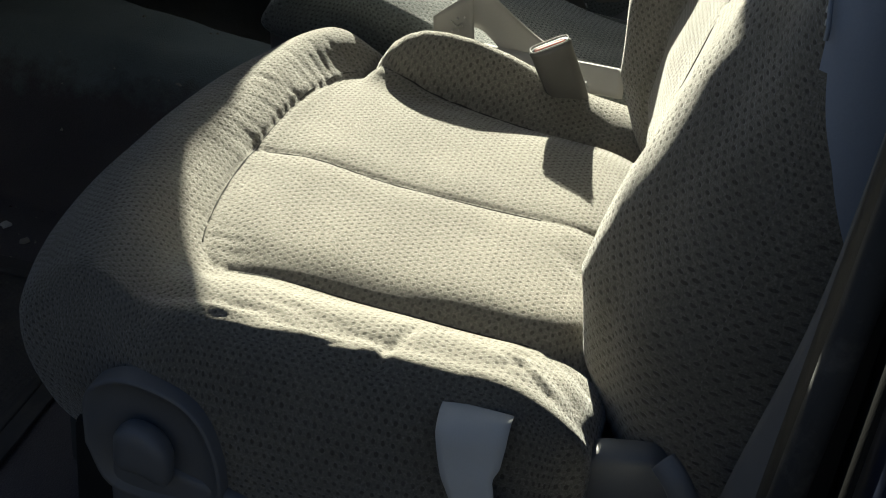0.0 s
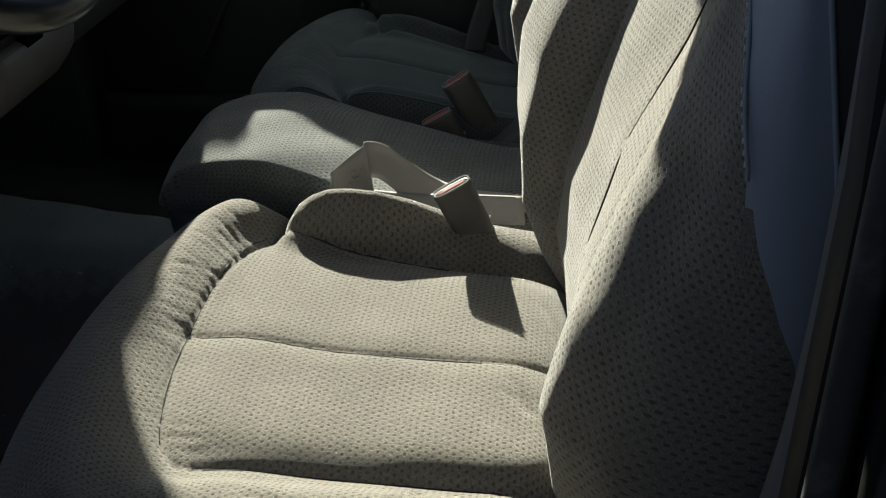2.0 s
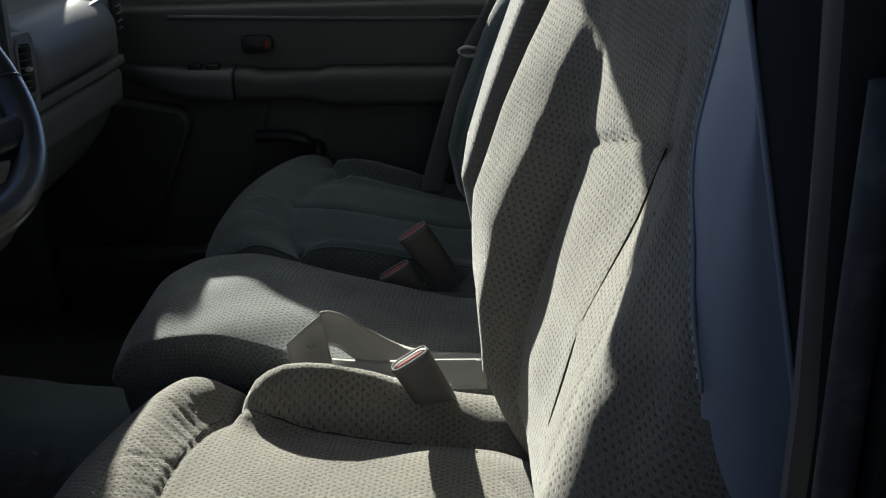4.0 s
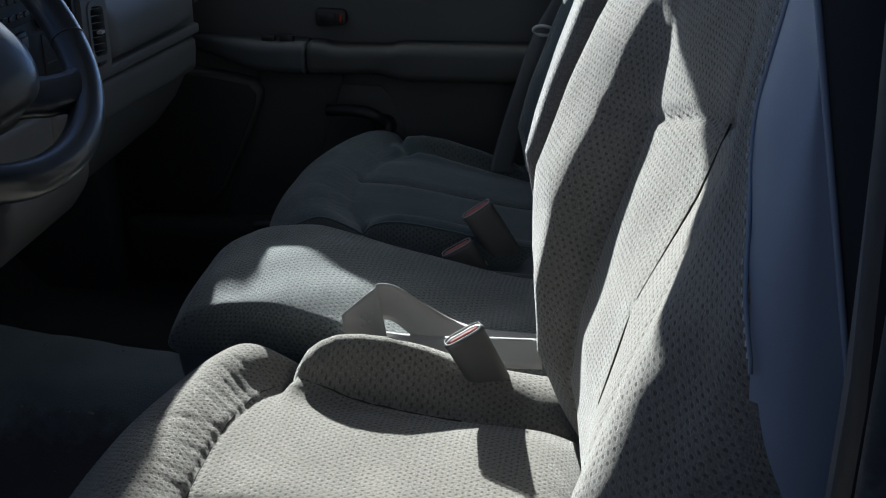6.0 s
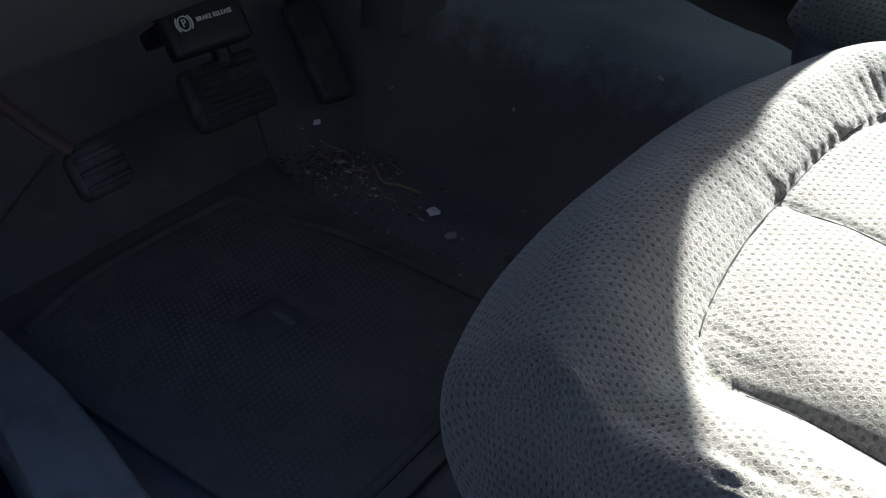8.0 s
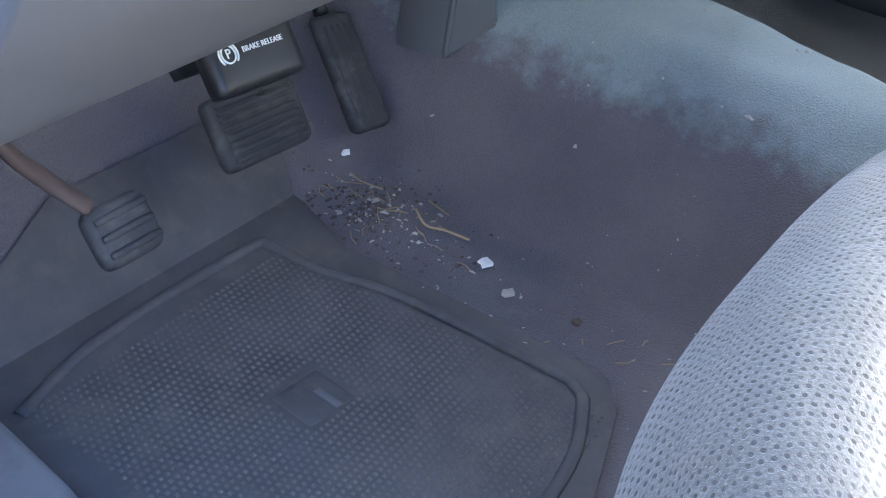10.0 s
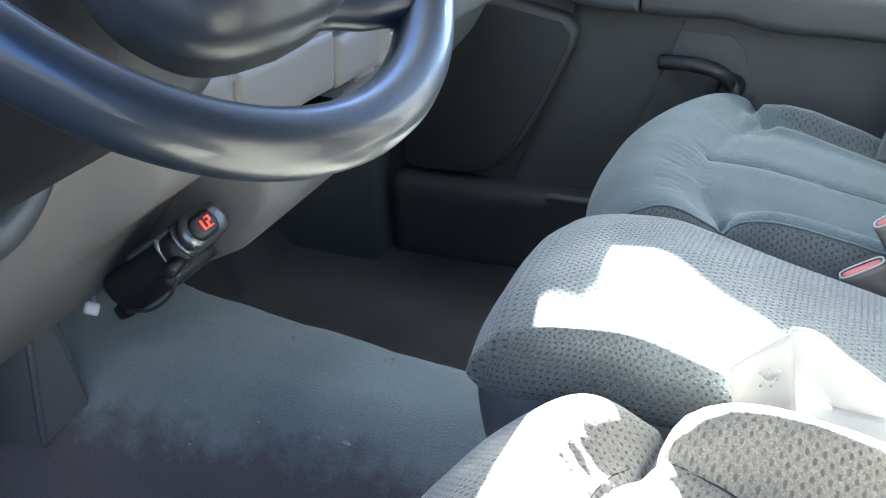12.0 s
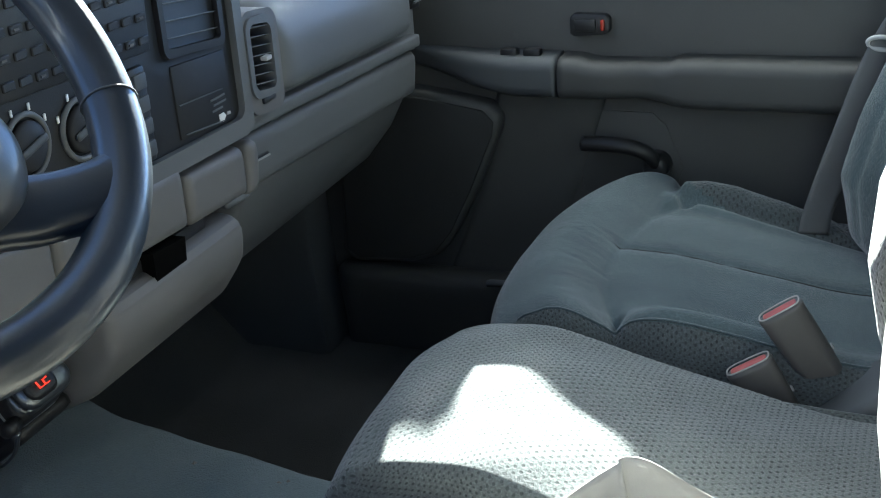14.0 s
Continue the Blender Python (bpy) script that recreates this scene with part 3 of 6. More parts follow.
tagged(part("pillar_4", prism([(-0.60, -0.15), (-0.60, 1.24), (-0.98, 1.24), (-0.98, -0.15)], "x", 1.20, 1.34, 0.012), TRIM), "grey pillar trim behind the passenger", "pillar", kind="structure")
# dark trim instead of grey: the footwell's shade put into the panel's colour
tagged(part("wall_right", prism([(0.47, -0.15), (1.02, -0.15), (1.02, 0.86), (0.52, 0.86), (0.50, 0.4)], "x", 1.16, 1.34, 0.012), TRIM_DARK), "grey kick panel beside the passenger's feet", "panel", kind="structure")


# ---- seats ----
def groove(x, y, pts, depth, width):
    d, _ = near_line(x, y, pts)
    return -depth * np.exp(-(d / width) ** 2)


def puff(x, y, pts, depth, width):
    d, _ = near_line(x, y, pts)
    return depth * (1 - np.exp(-(d / width) ** 2))


def sinuous(pts):
    return [tuple(p) for p in spline(pts, 6)]


FRONT_SEAM = sinuous([(0.222, -0.118), (0.18, -0.101), (0.095, -0.088), (0.0, -0.086), (-0.09, -0.090), (-0.17, -0.102), (-0.214, -0.115), (-0.235, -0.131)])
IN_SEAM = sinuous([(0.222, -0.118), (0.200, -0.18), (0.185, -0.25), (0.175, -0.36), (0.165, -0.50)])
OUT_SEAM = sinuous([(-0.235, -0.146), (-0.236, -0.23), (-0.239, -0.33), (-0.236, -0.46), (-0.234, -0.50)])
FAR_SEAM = sinuous([(-0.252, -0.140), (-0.249, -0.23), (-0.252, -0.33), (-0.248, -0.46), (-0.246, -0.50)])
MID_SEAM = sinuous([(-0.022, -0.087), (-0.026, -0.143), (-0.045, -0.263), (-0.047, -0.415), (-0.045, -0.50)])


def cushion_mesh(mirror):
    V, F, UV = rbox((-0.368, -0.50, 0.125), (0.295, 0.052, 0.322), (0.034, 0.085, 0.055), 0.0060 if mirror else 0.0038)
    x, y, z = V.T.copy()
    u = (x + 0.025) / 0.32
    top = smooth01(0.22, 0.30, z)
    y2 = y - 0.055 * np.abs(u) ** 3 * smooth01(-0.25, 0.05, y)
    h = 0.010 * (1 - u * u)
    # raised side bolsters, the inner one a lens that tapers to both ends
    lens = np.interp(y, [-0.50, -0.42, -0.375, -0.331, -0.287, -0.246, -0.21, -0.179, -0.155, -0.138, -0.126, -0.118], [0.004, 0.008, 0.017, 0.031, 0.046, 0.056, 0.058, 0.056, 0.049, 0.039, 0.022, 0.004])
    h = h + lens * (0.5 if mirror else 1.0) * np.exp(-((x - 0.240) / 0.044) ** 2)
    h = h + (0.0 if mirror else 0.026) * np.exp(-((x + 0.340) / 0.066) ** 4) * smooth01(-0.04, -0.2, y) * (1 - 0.5 * smooth01(-0.40, -0.5, y))
    h = h + 0.020 * np.exp(-((y + 0.035) / 0.055) ** 2)
    if not mirror:       # the front roll stays full up to the bolster's tip
        h = h + 0.004 * smooth01(0.0, 0.25, x) * smooth01(-0.135, -0.045, y) * smooth01(0.04, -0.04, y)
    if mirror:
        far = np.interp(y, [-0.46, -0.40, -0.36, -0.265, -0.20, -0.15, -0.115, -0.09], [0.0, 0.008, 0.018, 0.036, 0.040, 0.036, 0.024, 0.0])
        h = h + far * np.exp(-((x + 0.275) / 0.050) ** 2) - 0.052 * smooth01(-0.06, -0.40, y) * (1 - 0.55 * smooth01(0.12, 0.25, x))
    else:
        h = h + 0.016 * smooth01(-0.325, -0.362, x) * smooth01(-0.06, -0.15, y)
    # seat pad pulled down along its seams
    gather = 0.7 if mirror else 1 - 0.55 * smooth01(-0.02, 0.14, x)
    inside = (1 - gather * np.exp(-(near_line(x, y, FRONT_SEAM)[0] / 0.036) ** 2)) * (1 - (0.3 if mirror else 1.0) * np.exp(-(near_line(x, y, IN_SEAM)[0] / 0.035) ** 2)) * (1 - (1.0 if mirror else 0.60) * np.exp(-(near_line(x, y, FAR_SEAM if mirror else OUT_SEAM)[0] / (0.045 if mirror else 0.025)) ** 2))
    h = h - 0.013 * (1 - inside)
    for s, d, w in ((FRONT_SEAM, 0.0050 if mirror else 0.0040, 0.0075 if mirror else 0.0045), (IN_SEAM, 0.001 if mirror else 0.006, 0.006), (FAR_SEAM if mirror else OUT_SEAM, 0.0055 if mirror else 0.0035, 0.0065), (MID_SEAM, 0.0026, 0.0040)):
        h = h + groove(x, y, s, d, w)
    if not mirror:       # the pad sags towards the outer seam, most of all at the back
        d = x + 0.237
        h = h - 0.004 * np.clip((-0.20 - y) / 0.24, 0, 1) * np.exp(-(d / np.where(d > 0, 0.018, 0.010)) ** 2)
    h = h + puff(x, y, MID_SEAM, 0.003, 0.020)
    h = h + groove(x, y, [(0.222, -0.118), (0.245, -0.116), (0.285, -0.112), (0.33, -0.11)], 0.010, 0.006)
    h = h + groove(x, y, [(-0.265, -0.355), (-0.31, -0.335), (-0.36, -0.325)], 0.004, 0.0045)
    h = h + groove(x, y, [(-0.275, -0.375), (-0.30, -0.41), (-0.325, -0.455)], 0.0024, 0.0050)
    if not mirror:
        for line, dp, w in (([(-0.300, -0.20), (-0.318, -0.26), (-0.338, -0.33)], 0.0012, 0.0060), ([(-0.325, -0.17), (-0.336, -0.22), (-0.345, -0.30)], 0.0014, 0.0060),
                            ([(-0.262, -0.385), (-0.283, -0.43), (-0.312, -0.475)], 0.0020, 0.0070), ([(-0.250, -0.445), (-0.270, -0.455), (-0.300, -0.46)], 0.0022, 0.0110), ([(-0.235, -0.455), (-0.215, -0.462), (-0.19, -0.475)], 0.0022, 0.0110)):
            h = h + groove(x, y, line, dp, w)
    if mirror:
        h = h + groove(x, y, [(-0.24, -0.135), (-0.28, -0.105), (-0.36, -0.085)], 0.012, 0.010) + groove(x, y, FAR_SEAM, 0.010, 0.012)
    # gathered pleats along the front seam
    rng = random.Random(4)
    for i in range(24):
        k = 2 + int(i * 1.25)
        ax, ay = FRONT_SEAM[min(k, len(FRONT_SEAM) - 2)]
        inner = max(0.0, min(1.0, (ax - 0.02) / 0.12))
        ln = rng.uniform(0.028, 0.065) * (0.5 + 0.5 * inner)
        lean = 0.55 * inner + rng.uniform(-0.12, 0.12)
        h = h + groove(x, y, [(ax + 0.001, ay + 0.004), (ax + ln * lean, ay + ln)], rng.uniform(0.0005, 0.0013) * (0.3 + 0.9 * inner), rng.uniform(0.0025, 0.004))
    for ax, ay, ln, dp in ((-0.178, -0.110, 0.035, 0.0008), (-0.194, -0.114, 0.028, 0.0011), (-0.193, -0.112, 0.045, 0.0006), (-0.210, -0.122, 0.026, 0.0010)):
        h = h + groove(x, y, [(ax, ay), (ax - 0.006, ay - ln)], dp, 0.0046)
    for ax, ln, dp in ((0.098, 0.075, 0.0018), (0.078, 0.05, 0.0008), (0.050, 0.085, 0.0010), (0.032, 0.05, 0.0007), (0.008, 0.08, 0.0016), (-0.012, 0.06, 0.0009), (-0.034, 0.085, 0.0013), (-0.060, 0.05, 0.0008), (-0.120, 0.04, 0.0007), (-0.172, 0.045, 0.0012)):
        ay = -0.086 - 0.55 * ax * ax       # long shallow creases over the front roll
        h = h + groove(x, y, [(ax, ay), (ax - 0.05 * ln, ay + 0.5 * ln), (ax - 0.28 * ln, ay + ln)], dp * 0.55, 0.0034)
    for i in range(10):       # slack at the back of the pad and short creases at the front corner
        ax, ay = rng.uniform(-0.20, 0.10), rng.uniform(-0.49, -0.44)
        h = h + groove(x, y, [(ax, ay), (ax + rng.uniform(0.02, 0.05), ay + rng.uniform(0.01, 0.03))], 0.0012, 0.006)
    for i in range(0 if mirror else 12):
        ax, ay = rng.uniform(-0.36, -0.27), rng.uniform(-0.485, -0.42)
        h = h + groove(x, y, [(ax, ay), (ax + rng.uniform(-0.03, 0.03), ay + rng.uniform(0.015, 0.04))], rng.uniform(0.0008, 0.0022), rng.uniform(0.004, 0.007))
    for i in range(30):       # long fine creases along the worn outer bolster
        ax = rng.uniform(-0.362, -0.328) + 0.02 * (i % 5 == 0)
        ay = rng.uniform(-0.32, -0.14)
        h = h + groove(x, y, [(ax, ay), (ax + rng.uniform(-0.006, 0.008), ay - rng.uniform(0.03, 0.10))], rng.uniform(0.0005, 0.0012), 0.0030)
    h = h + 0.0008 * np.sin(x * 37 + y * 21) * np.sin(y * 29 - x * 13)
    V[:, 1] = y2
    V[:, 2] = z + h * top
    # the sides billow a little, and tuck in at the bottom
    V[:, 0] += np.sign(u) * smooth01(0.85, 1.0, np.abs(u)) * (0.008 * np.sin(np.clip((z - 0.13) / 0.19, 0, 1) * 3.14) - 0.02 * smooth01(0.2, 0.13, z))
    V[:, 0] += 0.028 * smooth01(-0.30, -0.36, x) * smooth01(-0.12, 0.0, y)
    V[:, 1] -= 0.06 * smooth01(0.26, 0.125, z) * smooth01(-0.1, 0.05, y)
    V[:, 2] -= 0.035 * smooth01(-0.12, -0.34, y) * smooth01(0.22, 0.14, z) * (1 - smooth01(-0.36, -0.5, y))
    V[:, 2] += 0.10 * smooth01(-0.40, -0.5, y) * smooth01(0.26, 0.15, z)
    if mirror:
        V[:, 0] = 0.94 - (V[:, 0] + 0.025) * 0.79
        V[:, 1] += 0.012
        F = [f[::-1] for f in F]
        UV = [UV[i * 4 + 3 - k] for i in range(len(F)) for k in range(4)]
    return V, F, UV


def on_top(V, pts, lift):
    """Points of a line laid on the upper skin of a cushion."""
    up = V[V[:, 2] > 0.27]
    out = []
    for px, py in pts:
        d = np.hypot(up[:, 0] - px, up[:, 1] - py)
        k = np.argsort(d)[:4]
        out.append((px, py, float(up[k, 2].mean()) + lift))
    return out


def lean_front(x, z):
    """How far forward the face of the backrest stands at a place across and up."""
    Z = [0.20, 0.25, 0.31, 0.39, 0.47, 0.57, 0.67, 0.74, 0.80, 0.90, 1.10]
    rows = [(0.365, [-0.50, -0.49, -0.460, -0.428, -0.416, -0.420, -0.452, -0.480, -0.505, -0.54, -0.61]),
            (0.325, [-0.50, -0.483, -0.453, -0.420, -0.409, -0.414, -0.446, -0.472, -0.500, -0.54, -0.61]),
            (0.270, [-0.50, -0.483, -0.453, -0.420, -0.415, -0.427, -0.463, -0.487, -0.514, -0.549, -0.614]),
            (0.215, [-0.50, -0.483, -0.454, -0.421, -0.423, -0.444, -0.484, -0.505, -0.531, -0.56, -0.62]),
            (0.190, [-0.505, -0.488, -0.462, -0.436, -0.442, -0.468, -0.504, -0.522, -0.541, -0.566, -0.625]),
            (0.160, [-0.52, -0.495, -0.475, -0.458, -0.465, -0.494, -0.523, -0.540, -0.550, -0.572, -0.63]),
            (0.060, [-0.52, -0.495, -0.481, -0.471, -0.477, -0.504, -0.541, -0.562, -0.570, -0.586, -0.64]),
            (-0.045, [-0.52, -0.495, -0.487, -0.482, -0.489, -0.515, -0.562, -0.587, -0.590, -0.600, -0.65]),
            (-0.105, [-0.52, -0.490, -0.478, -0.471, -0.484, -0.515, -0.558, -0.584, -0.590, -0.602, -0.65]),
            (-0.150, [-0.51, -0.485, -0.470, -0.462, -0.478, -0.513, -0.553, -0.578, -0.585, -0.600, -0.65]),
            (-0.200, [-0.53, -0.500, -0.468, -0.452, -0.472, -0.508, -0.548, -0.573, -0.580, -0.598, -0.65]),
            (-0.230, [-0.53, -0.503, -0.473, -0.458, -0.479, -0.516, -0.553, -0.576, -0.583, -0.600, -0.65]),
            (-0.270, [-0.55, -0.525, -0.500, -0.488, -0.507, -0.540, -0.564, -0.579, -0.584, -0.600, -0.655]),
            (-0.335, [-0.57, -0.56, -0.545, -0.540, -0.555, -0.573, -0.580, -0.588, -0.592, -0.612, -0.67])]
    xs = [r[0] for r in rows][::-1]
    tab = np.array([r[1] for r in rows])[::-1]
    at_z = np.array([np.interp(z, Z, t) for t in tab])          # one row of values for each x station
    k = np.clip(np.searchsorted(xs, x) - 1, 0, len(xs) - 2)
    n = np.arange(len(x))
    x0, x1 = np.array(xs)[k], np.array(xs)[k + 1]
    t = np.clip((x - x0) / (x1 - x0), 0, 1)
    p0, p1 = at_z[np.maximum(k - 1, 0), n], at_z[k, n]
    p2, p3 = at_z[k + 1, n], at_z[np.minimum(k + 2, len(xs) - 1), n]
    return 0.5 * (2 * p1 + (p2 - p0) * t + (2 * p0 - 5 * p1 + 4 * p2 - p3) * t * t + (3 * p1 - p0 - 3 * p2 + p3) * t ** 3)


B_IN = sinuous([(0.158, 0.24), (0.160, 0.36), (0.162, 0.47), (0.160, 0.57), (0.152, 0.680)])
B_MID = sinuous([(-0.040, 0.24), (-0.042, 0.40), (-0.045, 0.55), (-0.045, 0.735)])
B_OUT = sinuous([(-0.150, 0.24), (-0.152, 0.40), (-0.145, 0.55), (-0.125, 0.742)])
B_TOP = sinuous([(0.212, 0.672), (0.152, 0.682), (0.05, 0.712), (-0.045, 0.737), (-0.075, 0.742)])


# the front edge of the vinyl side panel, by height
PANEL_Z = [0.40, 0.50, 0.606, 0.635, 0.670, 0.705, 0.733, 0.747, 0.768, 0.81, 0.845, 1.0]
PANEL_X = [-0.36, -0.3345, -0.331, -0.327, -0.321, -0.310, -0.288, -0.274, -0.258, -0.240, -0.240, -0.25]


def panel_edge(v):
    """Draws one line of the backrest's grid along the front edge of the vinyl panel, over the face above and down the side below."""
    x, f, z = v.T.copy()
    at = np.maximum(np.interp(z, PANEL_Z, PANEL_X), -0.3345)
    v[:, 0] = np.where(x < -0.286, -0.335 + (x + 0.335) * (at + 0.335) / 0.049, np.where(x < 0.0, at * x / -0.286, x))
    side = np.interp(z, [0.40, 0.52, 0.58, 0.635], [0.66, 0.70, 0.82, 0.985])
    v[:, 1] = np.where(f > 0.8, side + (f - 0.8) * (1 - side) / 0.2, np.where(f > 0.55, 0.55 + (f - 0.55) * (side - 0.55) / 0.25, f))
    return v


def backrest_mesh(mirror):
    """Backrest: a rounded slab with bolstered face, leaned back, and a function that lays lines on its face."""
    V, F, UV = rbox((-0.335, 0.0, 0.20), (0.365, 1.0, 1.02), (0.040, 0.30, 0.07), (0.0070, 0.025, 0.0070), None if mirror else panel_edge)
    raw = np.array(rbox((-0.335, 0.0, 0.20), (0.365, 1.0, 1.02), 1e-6, (0.0070, 0.025, 0.0070))[0])
    sides = 2 * 40 * round(0.82 / 0.007) * 4
    UV = [(u * 0.16, w) for u, w in UV[:sides]] + UV[sides:]
    x, f, z = V.T.copy()
    g = np.zeros_like(x)
    for s, dep, w in ((B_IN, 0.006, 0.006), (B_MID, 0.0028, 0.005), (B_OUT, 0.003, 0.006), (B_TOP, 0.005, 0.006)):
        g = g + groove(x, z, s, dep, w)
    g = g + groove(x, z, [(-0.045, 0.737), (-0.06, 0.77), (-0.075, 0.82)], 0.004, 0.010)
    rng = random.Random(8)
    for i in range(36):       # fine creases on the worn outer bolster
        ax, az = rng.uniform(-0.27, -0.18), rng.uniform(0.32, 0.58)
        g = g + groove(x, z, [(ax, az), (ax + rng.uniform(-0.015, 0.02), az + rng.uniform(0.02, 0.06))], rng.uniform(0.0004, 0.0014), 0.004)
    g = g + 0.0015 * np.sin(x * 41 + z * 17) * np.sin(z * 23)
    front = lean_front(x, z) + g + 0.007 * smooth01(0.16, 0.24, x) * np.exp(-((z - 0.56) / 0.14) ** 2)
    rear = -0.60 - 0.30 * (z - 0.25)
    rear = np.minimum(rear, front - 0.07)
    fold = -0.61 - 0.18 * (0.83 - z)
    outer = np.where(f > 0.55, fold + (front - fold) * (f - 0.55) / 0.45, rear + (fold - rear) * f / 0.55)
    w = smooth01(-0.24, -0.31, x)
    V[:, 1] = w * outer + (1 - w) * (rear + (front - rear) * f)
    if mirror:
        V[:, 0] = 0.94 - (V[:, 0] + 0.025) * 0.76
        V[:, 1] += 0.012 + 0.112 * smooth01(0.86, 1.08, V[:, 0]) * smooth01(0.20, 0.32, V[:, 2]) * (1 - 0.4 * smooth01(0.60, 0.9, V[:, 2]))
        F = [q[::-1] for q in F]
        UV = [UV[i * 4 + 3 - k] for i in range(len(F)) for k in range(4)]
    return V, F, UV, raw, lambda pts, lift: [(px, float(lean_front(np.array([px]), np.array([pz]))[0]) + lift, pz) for px, pz in pts]


def pieces(V, F, UV, keep):
    """The faces of a mesh that are kept, as a mesh of their own."""
    fs = [i for i in range(len(F)) if keep[i]]
    used = sorted({j for i in fs for j in F[i]})
    at = {j: n for n, j in enumerate(used)}
    return V[used], [[at[j] for j in F[i]] for i in fs], [UV[i * 4 + k] for i in fs for k in range(4)]


def front_seat(mirror, label):
    sx = (lambda x: 0.94 - (x + 0.025) * 0.79) if mirror else (lambda x: x)
    s = thing("bucket_seat", (sx(-0.02), -0.25, 0.0), label, "seat", "front seats")
    mesh = cushion_mesh(mirror)
    if mirror:
        raw = rbox((-0.368, -0.50, 0.125), (0.295, 0.052, 0.322), 1e-6, 0.0060)[0]
        mid = np.array([raw[list(q)].mean(0) for q in mesh[1]])
        lens = ((mid[:, 0] + 0.292) / 0.052) ** 2 + ((mid[:, 1] + 0.29) / 0.165) ** 2 < 1
        kind = np.where((mid[:, 0] > 0.262) | (mid[:, 2] < 0.3), 1, np.where(lens, 2, 0))
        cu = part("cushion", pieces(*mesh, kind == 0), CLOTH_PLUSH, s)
        part("side_panel", pieces(*mesh, kind == 1), CLOTH_SHADE, cu, "dimpled cloth side of the cushion")
        part("bolster", pieces(*mesh, kind == 2), CLOTH_SHADE, cu, "dimpled cloth side bolster")
    else:
        cu = part("cushion", mesh, CLOTH, s)
    if mirror:
        ahead = [(-0.018, -0.01), (-0.018, -0.04), (-0.020, -0.07)] + MID_SEAM[:-7]
        part("seam", tube(on_top(mesh[0], [(sx(px), py + 0.012) for px, py in ahead], -0.0006), 0.0013, 6), THREAD, cu)
        rim = sinuous([(0.262, -0.02), (0.268, -0.07), (0.268, -0.115), (0.262, -0.16), (0.262, -0.25), (0.262, -0.33), (0.258, -0.42)])
        part("welt", tube(on_top(mesh[0], [(sx(px), py + 0.012) for px, py in rim], 0.0004), 0.0018, 6), CLOTH_PLUSH, cu)
    else:
        for line in (FRONT_SEAM, IN_SEAM, MID_SEAM, OUT_SEAM):
            part("seam", tube(on_top(mesh[0], line[1:-7], -0.0006), 0.0009, 6), THREAD, cu)
    V, F, UV, raw, skin = backrest_mesh(mirror)
    if mirror:
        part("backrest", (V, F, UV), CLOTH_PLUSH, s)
    else:
        mid = np.array([raw[list(q)].mean(0) for q in F])
        side = mid[:, 0] < -0.3349
        kind = np.where(side & (mid[:, 1] < 0.55), 2, np.where((side & (mid[:, 1] < 0.8)) | ((mid[:, 0] < -0.286) & (mid[:, 2] > 0.635) & ~side) | (side & (mid[:, 2] > 0.635)), 1, 0))
        bk = part("backrest", pieces(V, F, UV, kind == 0), CLOTH, s)
        part("side_panel", pieces(V, F, UV, kind == 1), VINYL, bk, "smooth blue-grey vinyl side panel")
        part("rear_shell", pieces(V, F, UV, kind == 2), TRIM_DARK, bk, "dark moulded back shell")
        part("seam", tube(skin(B_MID, -0.0014), 0.0010, 6), THREAD, bk)
        rows_ = np.linspace(0.655, 0.96, 40)
        line = []
        for q in rows_:
            x = float(np.interp(q, PANEL_Z, PANEL_X))
            at = (np.abs(V[:, 0] - x) < 0.008) & (np.abs(V[:, 2] - q) < 0.008)
            line.append((x, float(V[at, 1].max()), q))
        line = np.array(line)
        line[2:-2, 1] = [line[i - 2:i + 3, 1].mean() for i in range(2, len(line) - 2)]
        part("welt", tube([tuple(p) for p in line], 0.0016, 8), VINYL, bk)
        part("stitching", join(*[tube([line[i] + np.array((0.004, 0.002, 0)), line[i] + np.array((0.004, 0.002, 0.004))], 0.0007, 5) for i in range(1, len(line) - 1)]), WEB, bk, "pale dotted stitching beside the welt")
        part("welt", tube([(-0.337, -0.61 - 0.18 * (0.83 - q), q) for q in rows_], 0.0022, 8), VINYL, bk)

    def box(x0, x1, y0, y1, z0, z1, b=0.006):
        a, c = sorted((sx(x0), sx(x1)))
        return bev((a, y0, z0), (c, y1, z1), b)

    part("pan", box(-0.30, 0.26, -0.48, -0.02, 0.10, 0.165, 0.01), TRIM_DARK, s)
    for x0 in (-0.29, 0.20):
        part("track", box(x0, x0 + 0.045, -0.50, -0.02, 0.0, 0.045, 0.004), BLACK, s)
        for y0 in (-0.46, -0.09):
            part("riser", box(x0 + 0.008, x0 + 0.037, y0, y0 + 0.05, 0.04, 0.11, 0.004), STEEL, s)
    if not mirror:
        # outer plastic valance with the adjuster recess and knob
        poly = [(-0.112, 0.205), (-0.150, 0.214), (-0.200, 0.206), (-0.235, 0.196), (-0.290, 0.190), (-0.35, 0.192), (-0.42, 0.206), (-0.50, 0.20), (-0.50, 0.06), (-0.115, 0.06), (-0.110, 0.18)]
        va = part("valance", prism(poly, "x", -0.385, -0.345, 0.008, 3), SKIRT, s, "grey plastic seat side cover")
        dish = [(-0.092, 0.222), (-0.092, 0.266), (-0.107, 0.288), (-0.135, 0.297), (-0.176, 0.288), (-0.199, 0.265), (-0.213, 0.222), (-0.208, 0.188), (-0.16, 0.176), (-0.113, 0.182)]
        loop = [tuple(p) for p in spline(dish + dish[:1], 5)[:-1]]
        V, F, n = [], [], len(loop)
